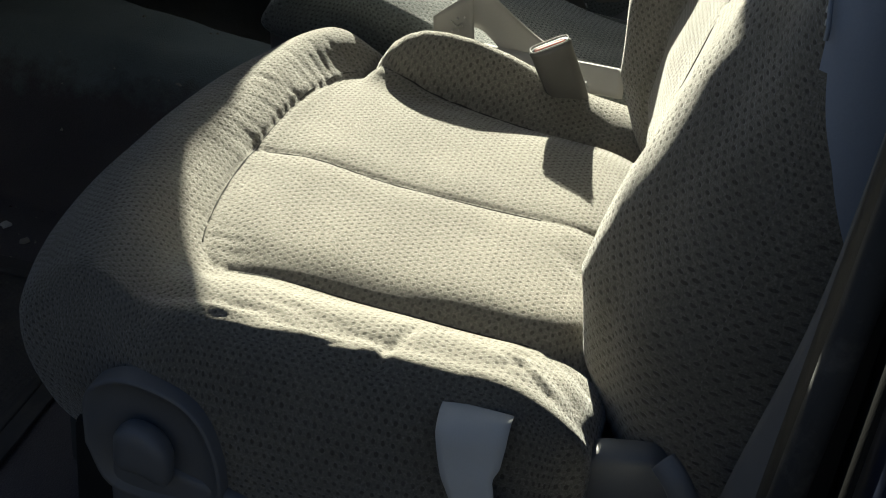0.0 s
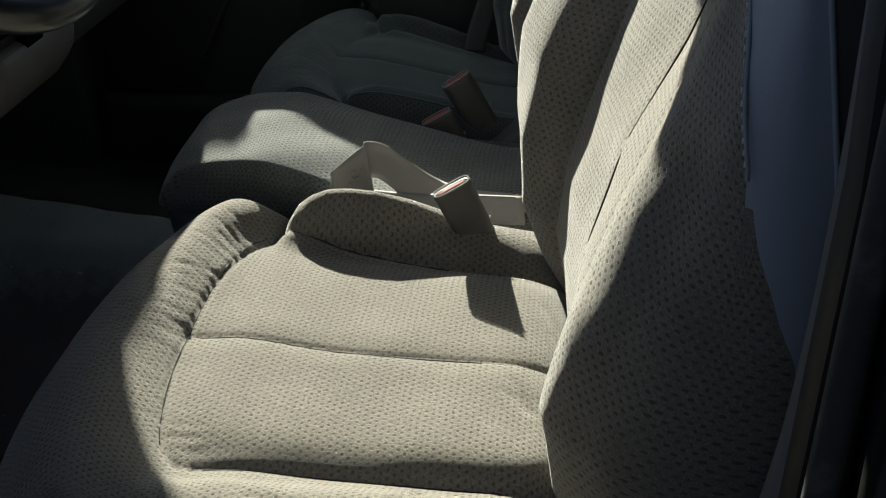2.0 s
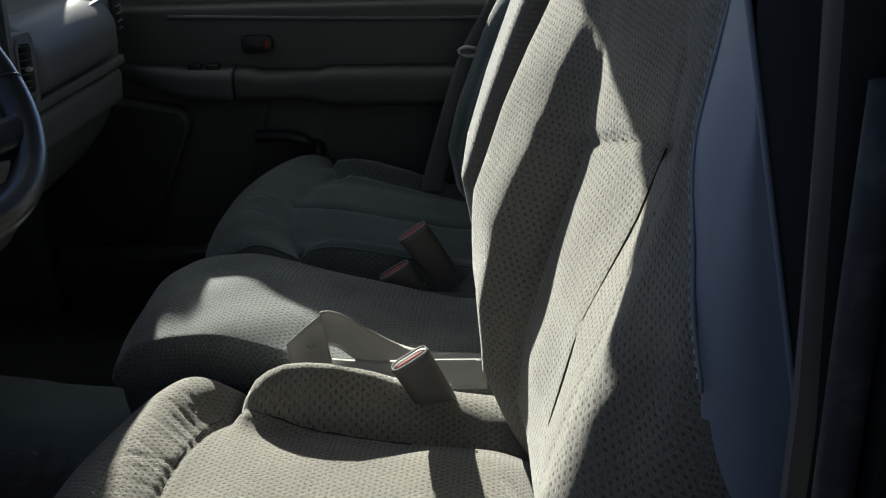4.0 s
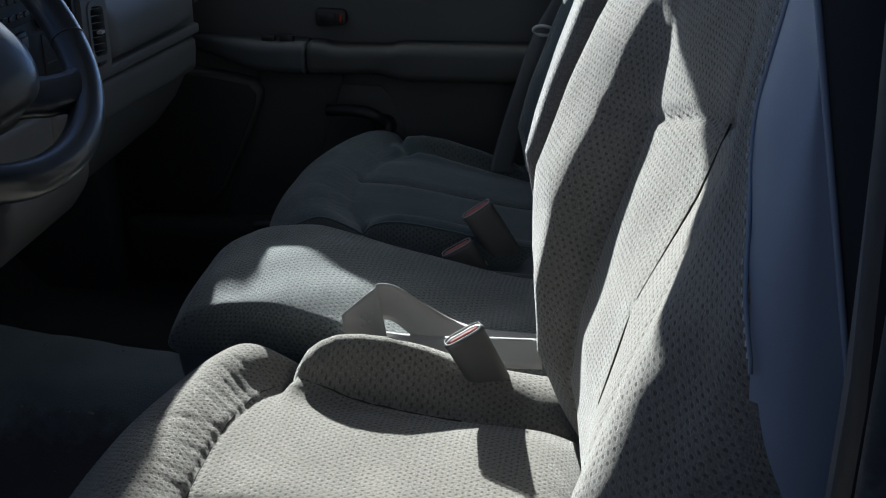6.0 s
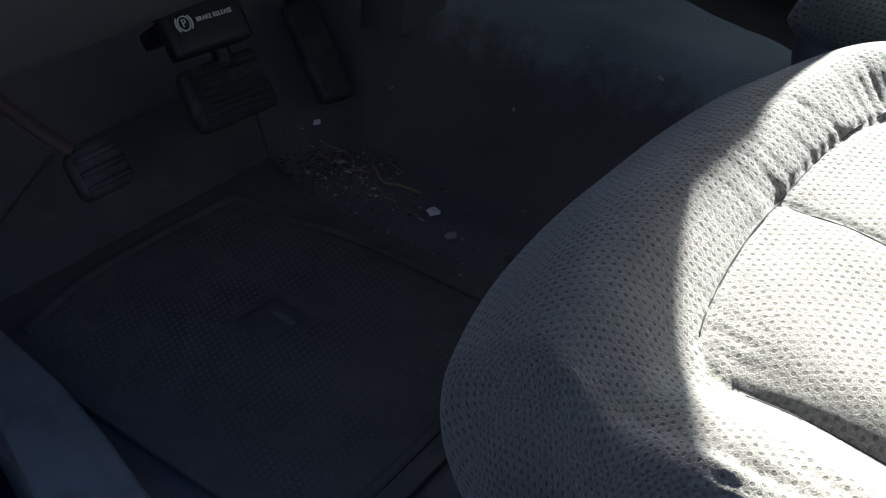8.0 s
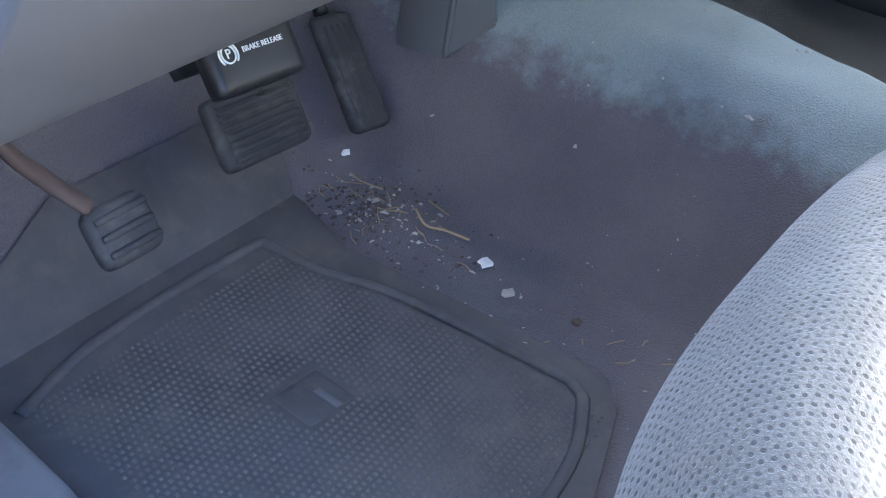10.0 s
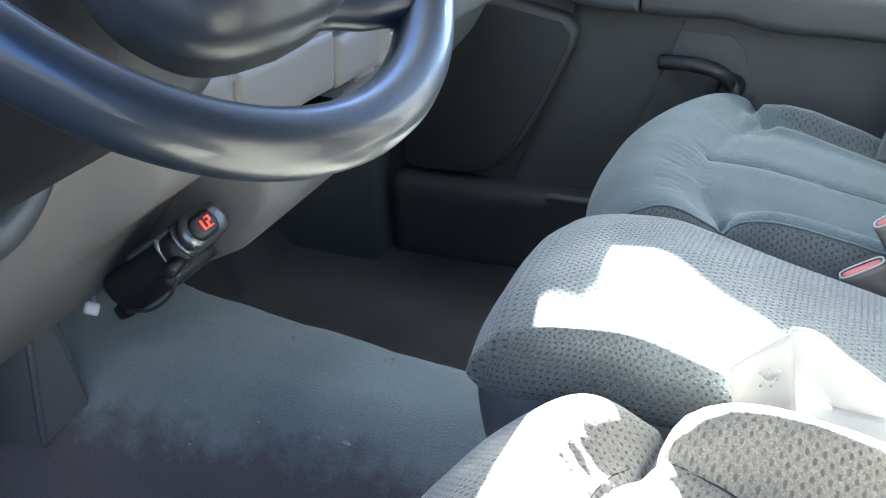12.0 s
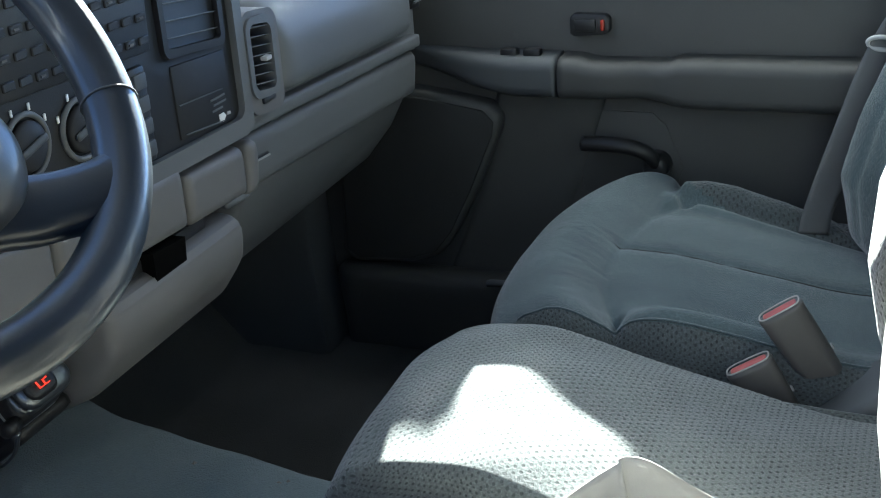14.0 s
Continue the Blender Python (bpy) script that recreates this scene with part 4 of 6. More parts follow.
        bowl = ((1.0, -0.370), (1.0, -0.3875), (0.97, -0.3905), (0.93, -0.389), (0.86, -0.384), (0.70, -0.3805), (0.40, -0.379), (0.05, -0.379))
        for k, x0 in bowl:
            V += [(x0, -0.150 + (a + 0.150) * k, 0.236 + (c - 0.236) * k) for a, c in loop]
        for i in range(len(bowl) - 1):
            F += [(i * n + q, (i + 1) * n + q, (i + 1) * n + (q + 1) % n, i * n + (q + 1) % n) for q in range(n)]
        F.append(tuple((len(bowl) - 1) * n + q for q in range(n)))
        part("recess", (V, F), SKIRT, va, "dark dished recess")
        V, F, _ = rbox((-0.408, -0.174, 0.208), (-0.382, -0.124, 0.256), (0.010, 0.016, 0.016), 0.004)
        V[:, 2] += 0.22 * (V[:, 1] + 0.150) + 0.005 * np.cos((V[:, 1] + 0.15) * 90)
        part("adjuster_knob", (V, F), SKIRT, va, "worn grey seat adjuster knob")
        part("bolt", tube([(-0.384, -0.205, 0.150), (-0.390, -0.205, 0.150)], 0.006, 12), BLACK, va)
        part("height_lever", tube(spline([(-0.380, -0.240, 0.165), (-0.398, -0.250, 0.178), (-0.402, -0.286, 0.188), (-0.400, -0.330, 0.183), (-0.382, -0.352, 0.172)]), 0.009, 10, flat=0.7), SKIRT, va)
        box_ = [(-0.056, 0.05), (-0.058, 0.205), (-0.110, 0.207), (-0.106, 0.05)]
        part("slide_cover", prism(box_, "x", -0.350, -0.305, 0.006), BLACK, s)
        hin = [(-0.455, 0.19), (-0.47, 0.27), (-0.50, 0.30), (-0.545, 0.31), (-0.575, 0.285), (-0.585, 0.22), (-0.56, 0.15), (-0.49, 0.14)]
        part("recliner_cover", prism(hin, "x", -0.335, -0.305, 0.010, 3), SKIRT, s, "grey recliner hinge cover")
    return s


front_seat(False, "worn taupe dimpled velour driver's seat in sunlight")
front_seat(True, "taupe velour passenger seat in shade beside the door")


def centre_seat():
    s = thing("centre_seat", (0.47, -0.2, 0.2), "narrow taupe velour centre seat between the two front seats", "seat")
    V, F, UV = rbox((0.322, -0.47, 0.295), (0.628, 0.066, 0.372), (0.012, 0.055, 0.019), 0.0058)
    x, y, z = V.T.copy()
    u = (x - 0.475) / 0.153
    t = smooth01(0.30, 0.36, z)
    V[:, 2] = z + t * (0.002 - 0.015 * np.maximum(-u, 0) ** 2.4 - 0.020 * np.maximum(u, 0) ** 2 + 0.014 * np.exp(-((y + 0.02) / 0.15) ** 2) - 0.056 * smooth01(-0.06, -0.42, y)) + 0.0015 * np.sin(x * 47 + y * 31)
    V[:, 1] = y - 0.010 * u * u * smooth01(-0.15, 0.08, y) - 0.034 * smooth01(0.315, 0.375, z) * smooth01(-0.12, 0.03, y)
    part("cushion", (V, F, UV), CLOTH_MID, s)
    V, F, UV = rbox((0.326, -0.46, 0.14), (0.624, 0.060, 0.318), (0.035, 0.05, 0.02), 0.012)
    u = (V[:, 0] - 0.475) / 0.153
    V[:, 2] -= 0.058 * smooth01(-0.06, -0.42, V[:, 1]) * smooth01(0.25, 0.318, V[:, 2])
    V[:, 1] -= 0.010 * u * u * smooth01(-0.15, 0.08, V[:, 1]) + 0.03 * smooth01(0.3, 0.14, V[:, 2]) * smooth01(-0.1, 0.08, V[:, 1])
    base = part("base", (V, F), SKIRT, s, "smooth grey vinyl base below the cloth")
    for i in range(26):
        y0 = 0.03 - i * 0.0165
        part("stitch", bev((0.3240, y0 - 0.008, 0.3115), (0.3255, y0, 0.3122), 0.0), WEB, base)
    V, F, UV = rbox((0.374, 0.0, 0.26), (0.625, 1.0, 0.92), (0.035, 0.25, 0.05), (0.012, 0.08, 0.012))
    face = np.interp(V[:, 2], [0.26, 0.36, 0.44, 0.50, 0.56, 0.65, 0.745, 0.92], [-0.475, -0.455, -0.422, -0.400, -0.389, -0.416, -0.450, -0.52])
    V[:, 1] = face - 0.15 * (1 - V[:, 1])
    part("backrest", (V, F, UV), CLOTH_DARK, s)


centre_seat()


# ---- belts and buckles ----
def buckle(name, at, a, c, low, depth, sleeve, label):
    """A buckle whose mouth runs from a to c and whose body goes down towards low."""
    b = thing(name, at, label, "seat belt buckle", "seat belt buckles")
    a, c, low = Vector(a), Vector(c), Vector(low)
    mid = (a + c) / 2
    ex = (c - a).normalized()
    ez = (mid - low)
    ez = (ez - ex * ez.dot(ex) * 0.85).normalized()
    ey = ez.cross(ex).normalized()
    w = (c - a).length / 2
    m = Matrix(((ex.x, ey.x, ez.x, mid.x), (ex.y, ey.y, ez.y, mid.y), (ex.z, ey.z, ez.z, mid.z), (0, 0, 0, 1)))
    V, F, _ = rbox((-w, -depth, -sleeve), (w, depth, 0.0), (0.013, depth * 0.96, 0.003), 0.003)
    k = smooth01(-0.02, -sleeve, V[:, 2])
    V[:, 0] *= 1 - 0.10 * k + 0.05 * smooth01(-0.012, 0.0, V[:, 2])
    V[:, 1] *= 1 + 0.12 * np.sin(np.clip(-V[:, 2] / sleeve, 0, 1) * 3.1)
    body = part("housing", turned((V, F), m), BUCKLE, b)
    loop = [((w - 0.0015) * math.copysign(abs(math.cos(t)) ** 0.55, math.cos(t)), (depth - 0.0012) * math.copysign(abs(math.sin(t)) ** 0.55, math.sin(t)), 0.0008) for t in np.linspace(0, 2 * math.pi, 36, endpoint=False)]
    part("rim", turned(tube(loop, 0.0009, 8, closed=True), m), WEB_MID, body)
    V, F, _ = rbox((-w + 0.0045, -depth + 0.0042, -0.010), (w - 0.0045, depth - 0.0042, 0.0006), (0.004, depth - 0.0045, 0.0008), 0.003)
    part("release_button", turned((V, F), m), RED_BTN, body, "faded red release button")
    part("screw", turned(tube([(w * 0.98, 0, -sleeve * 0.62), (w * 1.04, 0, -sleeve * 0.62)], 0.0035, 10), m), LIGHTPL, body)
    return b


buckle("belt_buckle", (0.22, -0.355, 0.41), (0.203, -0.317, 0.397), (0.218, -0.357, 0.418), (0.245, -0.385, 0.32), 0.0085, 0.11, "grey plastic belt buckle with a red button beside the driver's seat")
buckle("belt_buckle", (0.70, -0.31, 0.39), (0.696, -0.277, 0.361), (0.704, -0.317, 0.387), (0.712, -0.345, 0.28), 0.011, 0.105, "tall grey belt buckle with a faded red button")
buckle("belt_buckle", (0.655, -0.275, 0.34), (0.661, -0.250, 0.313), (0.668, -0.293, 0.338), (0.675, -0.312, 0.25), 0.0105, 0.075, "short grey belt buckle with a faded red button")
tagged(part("buckle_boot", prism([(-0.30, 0.20), (-0.33, 0.262), (-0.365, 0.29), (-0.41, 0.325), (-0.44, 0.42), (-0.47, 0.42), (-0.47, 0.20)], "x", 0.632, 0.735, 0.012, 3), TRIM_DARK), "dark grey plastic boot round the belt buckles", "buckle boot")

lap = thing("lap_belt", (0.35, -0.2, 0.37), "pale grey centre lap belt folded over the cushion edge", "seat belt")
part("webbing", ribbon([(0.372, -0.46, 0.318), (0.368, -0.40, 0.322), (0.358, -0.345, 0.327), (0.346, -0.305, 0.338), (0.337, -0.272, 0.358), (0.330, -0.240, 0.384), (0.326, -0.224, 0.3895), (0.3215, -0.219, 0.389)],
                       [(1, 0, 0.05), (1, 0, 0.08), (0.97, 0, 0.2), (0.85, 0, 0.5), (0.5, 0, 0.87), (0.1, 0, 1.0), (0.0, 0.05, 1.0), (0.0, 0.1, 1.0)], 0.048), WEB_MID, lap)


def flap(c, n=8, thick=0.0016):
    """A flat leaf of webbing between four corners, curling a little."""
    c = [np.array(p, float) for p in c]
    nor = np.cross(c[1] - c[0], c[3] - c[0])
    nor /= np.linalg.norm(nor)
    v, f = [], []
    for side in (0, 1):
        for i in range(n + 1):
            for j in range(n + 1):
                a, t = i / n, j / n
                p = (1 - t) * ((1 - a) * c[0] + a * c[1]) + t * ((1 - a) * c[3] + a * c[2])
                v.append(p + nor * (0.004 * math.sin(a * 3.14) + side * thick))
    m = (n + 1) ** 2
    for i in range(n):
        for j in range(n):
            q = i * (n + 1) + j
            f += [(q, q + 1, q + n + 2, q + n + 1), (m + q, m + q + n + 1, m + q + n + 2, m + q + 1)]
    rim = list(range(n + 1)) + [i * (n + 1) + n for i in range(1, n + 1)] + [n * (n + 1) + j for j in range(n - 1, -1, -1)] + [i * (n + 1) for i in range(n - 1, 0, -1)]
    f += [(q, m + q, m + r, r) for q, r in zip(rim, rim[1:] + rim[:1])]
    return v, f


part("folded_end", flap([(0.3175, -0.174, 0.372), (0.3195, -0.219, 0.412), (0.3135, -0.234, 0.326), (0.3145, -0.180, 0.336)]), WEB_MID, lap)
part("webbing", ribbon([(0.316, -0.226, 0.334), (0.312, -0.25, 0.334), (0.306, -0.29, 0.336), (0.302, -0.34, 0.340), (0.305, -0.42, 0.340)], [(0.75, 0.1, 0.6)] * 5, 0.040), WEB_MID, lap)
prng = random.Random(2)
for i in range(12):
    y0, z0 = -0.199 - 0.0014 * i, 0.356 + 0.016 * prng.random() + 0.0006 * i
    part("print", bev((0.3128, y0, z0), (0.3165, y0 + prng.uniform(0.0007, 0.0016), z0 + prng.uniform(0.001, 0.004)), 0.0), LIGHTPL, lap, "worn white tag print")


ds = thing("driver_seat_belt", (-0.37, -0.55, 0.2), "grey driver's seat belt hanging beside the seat", "seat belt")
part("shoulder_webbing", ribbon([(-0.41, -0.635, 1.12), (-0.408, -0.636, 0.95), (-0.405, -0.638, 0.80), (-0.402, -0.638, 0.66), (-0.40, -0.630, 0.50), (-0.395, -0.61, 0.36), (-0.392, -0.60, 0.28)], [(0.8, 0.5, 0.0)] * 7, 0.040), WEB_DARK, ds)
part("lap_webbing", ribbon([(-0.366, -0.410, 0.341), (-0.378, -0.410, 0.339), (-0.389, -0.411, 0.328), (-0.394, -0.413, 0.310), (-0.398, -0.416, 0.292), (-0.401, -0.434, 0.261), (-0.403, -0.462, 0.253), (-0.403, -0.495, 0.257), (-0.402, -0.528, 0.265), (-0.400, -0.556, 0.276)],
                           [(0.12, 1.0, -0.1), (0.10, 1.0, -0.1), (0.0, 1.0, -0.05), (0.0, 1.0, -0.1), (0.0, 0.9, -0.4), (0.0, 0.4, -0.95), (0, 0.1, -1.0), (0, -0.05, -1.0), (0, -0.2, -1.0), (0, -0.25, -1.0)], [0.056, 0.056, 0.054, 0.048, 0.038, 0.036, 0.046, 0.056, 0.056, 0.052]), WEB, ds)
an = part("anchor_plate", prism([(-0.532, 0.215), (-0.535, 0.272), (-0.565, 0.285), (-0.605, 0.27), (-0.605, 0.24), (-0.565, 0.21)], "x", -0.398, -0.392, 0.002), LIGHTPL, ds, "pale belt anchor with black slots")
part("slot", bev((-0.4005, -0.562, 0.222), (-0.397, -0.556, 0.262), 0.001), BLACK, an)
part("slot", bev((-0.4005, -0.575, 0.238), (-0.397, -0.562, 0.243), 0.001), BLACK, an)
part("stalk", tube(spline([(-0.392, -0.60, 0.262), (-0.396, -0.585, 0.30), (-0.39, -0.565, 0.335), (-0.378, -0.55, 0.345)]), 0.011, 10, flat=0.6), SKIRT, ds)

ps = thing("passenger_seat_belt", (1.2, -0.36, 0.5), "grey passenger seat belt hanging from its guide", "seat belt")
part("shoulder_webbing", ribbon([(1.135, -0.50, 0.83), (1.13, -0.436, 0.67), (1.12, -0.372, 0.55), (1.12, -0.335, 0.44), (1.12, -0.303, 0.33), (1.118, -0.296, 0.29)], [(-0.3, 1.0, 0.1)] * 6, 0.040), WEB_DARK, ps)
part("guide_loop", turned(tube([(0.018 * math.cos(a), 0.010 * math.sin(a), 0) for a in np.linspace(0, 6.283, 24, endpoint=False)], 0.003, 8, closed=True), pose(1.112, -0.368, 0.553, 65, 0, 80)), LIGHTPL, ps, "pale plastic belt guide loop")


# ---- dashboard ----
def panel_sheet(xs, prof, bend=None, back=0.014):
    """A moulded panel: a profile in (y, z) run along x, shaped by bend(x, y, z), with a back face behind it."""
    p = spline(prof, 10)
    X, K = np.meshgrid(xs, np.arange(len(p)))
    Y, Z = p[K, 0], p[K, 1]
    if bend:
        X, Y, Z = bend(X, Y, Z)
    f, w, h = [], len(xs), len(p)
    front = np.stack([X, Y, Z], -1).reshape(-1, 3)
    rear = front + np.array((0, back, 0))
    n = len(front)
    for i in range(h - 1):
        for j in range(w - 1):
            a = i * w + j
            f.append((a, a + 1, a + w + 1, a + w))
            f.append((n + a, n + a + w, n + a + w + 1, n + a + 1))
    rim = [j for j in range(w)] + [i * w + w - 1 for i in range(1, h)] + [(h - 1) * w + j for j in range(w - 2, -1, -1)] + [i * w for i in range(h - 2, 0, -1)]
    for a, b in zip(rim, rim[1:] + rim[:1]):
        f.append((b, a, n + a, n + b))
    return np.vstack([front, rear]), f


def knee_bend(X, Y, Z):
    e = (np.abs((X + 0.012) / 0.115) ** 2.4 + np.abs((Z - 0.645) / 0.108) ** 2.4)
    hole = smooth01(1.22, 0.80, e)
    lip = np.exp(-((e - 1.12) / 0.10) ** 2)
    Y = Y + 0.055 * hole - 0.002 * lip
    d, _ = near_line(X, Z, [(-0.45, 0.593), (-0.125, 0.586)])
    Y = Y + 0.010 * np.exp(-(d / 0.004) ** 2)
    # flush with the bins beside the control stack
    w = smooth01(0.098, 0.150, X) * smooth01(0.455, 0.548, Z) * smooth01(0.609, 0.603, Z + 0.07 * (X - 0.15)) * smooth01(0.264, 0.258, X)
    return X, Y * (1 - w) + 0.2352 * w, Z


dash = thing("dashboard", (0.4, 0.6, 0.4), "grey moulded plastic dashboard with a black control stack", "dashboard")
prof = [(0.45, 0.345), (0.405, 0.356), (0.386, 0.372), (0.360, 0.408), (0.325, 0.455), (0.300, 0.50), (0.283, 0.545), (0.272, 0.59), (0.262, 0.64), (0.258, 0.72), (0.275, 0.80), (0.32, 0.845)]
part("knee_panel", panel_sheet(np.arange(-0.42, 0.3021, 0.004), prof, knee_bend), DASH, dash, "pale grey knee panel with a round column opening")
part("top_pad", rbox((-0.42, 0.30, 0.80), (0.606, 0.86, 0.845), 0.02, 0.05)[:2], TRIM, dash)
part("top_pad", rbox((0.606, 0.275, 0.672), (1.20, 0.86, 0.675), 0.014, 0.05)[:2], TRIM, dash)
part("carcass", bev((0.20, 0.43, 0.40), (1.18, 0.86, 0.65), 0.0), TRIM_DARK, dash)
# housing with the pull-out tray in the middle
hp = [(0.236, 0.505), (0.226, 0.488), (0.230, 0.455), (0.262, 0.41), (0.335, 0.372), (0.42, 0.355), (0.42, 0.505)]
bm = prism(hp, "x", 0.305, 0.548, 0.014, 3)
tray = part("tray_housing", bm, DASH, dash, "rounded pale grey tray housing")
# solid block; its black stands for the shade inside the opening
part("tray_opening", prism([(0.385, 0.490), (0.436, 0.486), (0.440, 0.519), (0.385, 0.523)], "y", 0.2305, 0.30, 0.0), VOID, tray, "black fill painted for the shade in a square opening")
part("gap", prism([(0.118, 0.606), (0.264, 0.596), (0.264, 0.599), (0.118, 0.609)], "y", 0.2356, 0.26, 0.0), BLACK, dash)
part("gap", bev((0.31, 0.245, 0.503), (0.50, 0.35, 0.517), 0.002), BLACK, dash)
for x0, x1, z0, z1 in ((0.262, 0.459, 0.520, 0.583), (0.463, 0.576, 0.518, 0.572)):
    V, F, _ = rbox((x0, 0.234, z0), (x1, 0.34, z1), (0.006, 0.012, 0.010), 0.006)
    V[:, 2] -= 0.05 * (V[:, 0] - 0.462)
    part("bin_front", (V, F), DASH, dash)
V, F, _ = rbox((0.579, 0.232, 0.510), (0.603, 0.34, 0.566), 0.009, 0.005)
V[:, 0] -= 0.25 * np.maximum(0.54 - V[:, 2], 0)
part("bin_cheek", (V, F), DASH, dash)


def rounded(lo, hi, r, skew=0.0, n=6):
    """A rounded rectangle in (x, z), its right end lower by skew."""
    out = []
    for cx, cz, a0 in ((hi[0] - r, hi[1] - r, 0), (lo[0] + r, hi[1] - r, 90), (lo[0] + r, lo[1] + r, 180), (hi[0] - r, lo[1] + r, 270)):
        for k in range(n + 1):
            a = radians(a0 + 90 * k / n)
            px, pz = cx + r * math.cos(a), cz + r * math.sin(a)
            out.append((px, pz - skew * (px - lo[0]) / (hi[0] - lo[0])))
    return out


# control stack: dark bezel in a broad grey frame
bz = part("stack_bezel", prism(rounded((0.18, 0.604), (0.594, 0.83), 0.012, 0.014), "y", 0.2435, 0.36, 0.004), BEZEL, dash)
part("stack_frame", ring(rounded((0.165, 0.588), (0.608, 0.85), 0.020, 0.016), rounded((0.18, 0.606), (0.592, 0.84), 0.014, 0.014), "y", 0.2365, 0.30), TRIM, dash, "broad grey surround of the control stack")


def dial(x, z, r):
    k = part("dial", tube([(x + r * 1.22 * math.cos(t), 0.2415, z + r * 1.22 * math.sin(t)) for t in np.linspace(0, 6.2832, 40, endpoint=False)], 0.0026, 8, closed=True), TRIM, bz, "grey dial ring")
    part("knob", tube([(x, 0.2435, z), (x, 0.238, z), (x, 0.2365, z), (x, 0.2362, z)], [r, r * 0.97, r * 0.88, r * 0.3], 32), BEZEL, k)
    part("grip", turned(rbox((-r * 0.85, -0.004, -0.0035), (r * 0.85, 0.0, 0.0035), 0.0025, 0.003)[:2], pose(x, 0.2365, z, 0, -14, 0)), TRIM_DARK, k)
    for a in (-60, -20, 20, 60):
        s, c = math.sin(radians(a)), math.cos(radians(a))
        part("mark", turned(([(-0.0012, 0, -0.003), (0.0012, 0, -0.003), (0.0012, 0, 0.003), (-0.0012, 0, 0.003), (-0.0012, 0.001, -0.003), (0.0012, 0.001, -0.003), (0.0012, 0.001, 0.003), (-0.0012, 0.001, 0.003)], [(0, 1, 2, 3), (4, 7, 6, 5), (0, 4, 5, 1), (1, 5, 6, 2), (2, 6, 7, 3), (3, 7, 4, 0)]), pose(x + s * r * 1.5, 0.2415, z + c * r * 1.5)), WHITE, k)


for x, z, r in ((0.262, 0.667, 0.021), (0.332, 0.660, 0.021)):
    dial(x, z, r)
rad = part("radio", prism([(0.20, 0.708), (0.445, 0.698), (0.452, 0.795), (0.20, 0.805)], "y", 0.2385, 0.26, 0.003), BLACK, bz, "black car radio with small pale keys")
for i in range(11):
    for j in range(4):
        x, z = 0.222 + i * 0.0205, 0.716 + j * 0.0205 - i * 0.0009
        part("key", bev((x, 0.2366, z), (x + 0.015, 0.24, z + 0.0075), 0.001, 1), BEZEL if (i * 3 + j) % 3 else BLACK, rad)
        if (i + 2 * j) % 3 == 0:
            part("key_mark", bev((x + 0.004, 0.2358, z + 0.0026), (x + 0.010, 0.2368, z + 0.0044), 0.0), STUD, rad)
part("side_switch", bev((0.405, 0.239, 0.600), (0.432, 0.25, 0.690), 0.004), BLACK, bz)
for j in range(4):
    part("switch_key", bev((0.409, 0.236, 0.606 + j * 0.021), (0.428, 0.241, 0.621 + j * 0.021), 0.002), TRIM_DARK, bz)


def vent(lo, hi, r, slats, skew, name, face, mat_frame):
    """An air outlet: an open rounded frame, a near-black plate for the duct's shade behind it and tilted slats across.
    """
    grow = 0.008
    v = part(name, ring(rounded((lo[0] - grow, lo[1] - grow), (hi[0] + grow, hi[1] + grow), r + grow * 0.7, skew), rounded(lo, hi, r, skew), "y", face, face + 0.03), mat_frame, dash)
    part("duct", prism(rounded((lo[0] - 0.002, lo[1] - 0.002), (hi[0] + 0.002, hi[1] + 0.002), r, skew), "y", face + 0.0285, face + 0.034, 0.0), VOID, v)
    for i in range(slats):
        z = lo[1] + (hi[1] - lo[1]) * (i + 0.5) / slats
        V, F, _ = rbox((lo[0] - 0.001, -0.008, -0.0007), (hi[0] + 0.001, 0.008, 0.0007), 0.0006, 0.012)
        V = np.array(V)
        ca, sa = math.cos(radians(-14)), math.sin(radians(-14))
        y, zz = V[:, 1].copy(), V[:, 2].copy()
        V[:, 1] = face + 0.0105 + y * ca - zz * sa
        V[:, 2] = z + y * sa + zz * ca - skew * (V[:, 0] - lo[0]) / (hi[0] - lo[0])
        part("slat", (V, F), TRIM, v)
    return v


vent((0.472, 0.692), (0.566, 0.790), 0.005, 6, 0.010, "centre_vent", 0.2375, BEZEL)
v2 = vent((0.617, 0.611), (0.662, 0.682), 0.010, 7, 0.006, "side_vent", 0.2345, TRIM)
part("surround", ring(rounded((0.605, 0.586), (0.681, 0.697), 0.018, 0.008), rounded((0.612, 0.606), (0.667, 0.689), 0.012, 0.007), "y", 0.2375, 0.28), DASH, v2)
part("thumb_tab", bev((0.634, 0.228, 0.640), (0.646, 0.236, 0.6445), 0.001), LIGHTPL, v2)
part("vent_wheel", bev((0.630, 0.2340, 0.5935), (0.656, 0.242, 0.6005), 0.002), BLACK, v2)
pl = part("blank_plate", prism([(0.4765, 0.602), (0.578, 0.593), (0.573, 0.668), (0.4755, 0.675)], "y", 0.2415, 0.26, 0.002), BEZEL, bz, "black switch plate with a white airbag icon")
part("split_line", prism([(0.480, 0.6352), (0.560, 0.6302), (0.560, 0.6314), (0.480, 0.6364)], "y", 0.2408, 0.2420, 0.0), TRIM_DARK, pl)
for x0, x1, z in ((0.535, 0.563, 0.6235), (0.540, 0.564, 0.6175), (0.536, 0.556, 0.6120)):
    part("label_bar", bev((x0, 0.2408, z), (x1, 0.2420, z + 0.0020), 0.0), TRIM, pl)
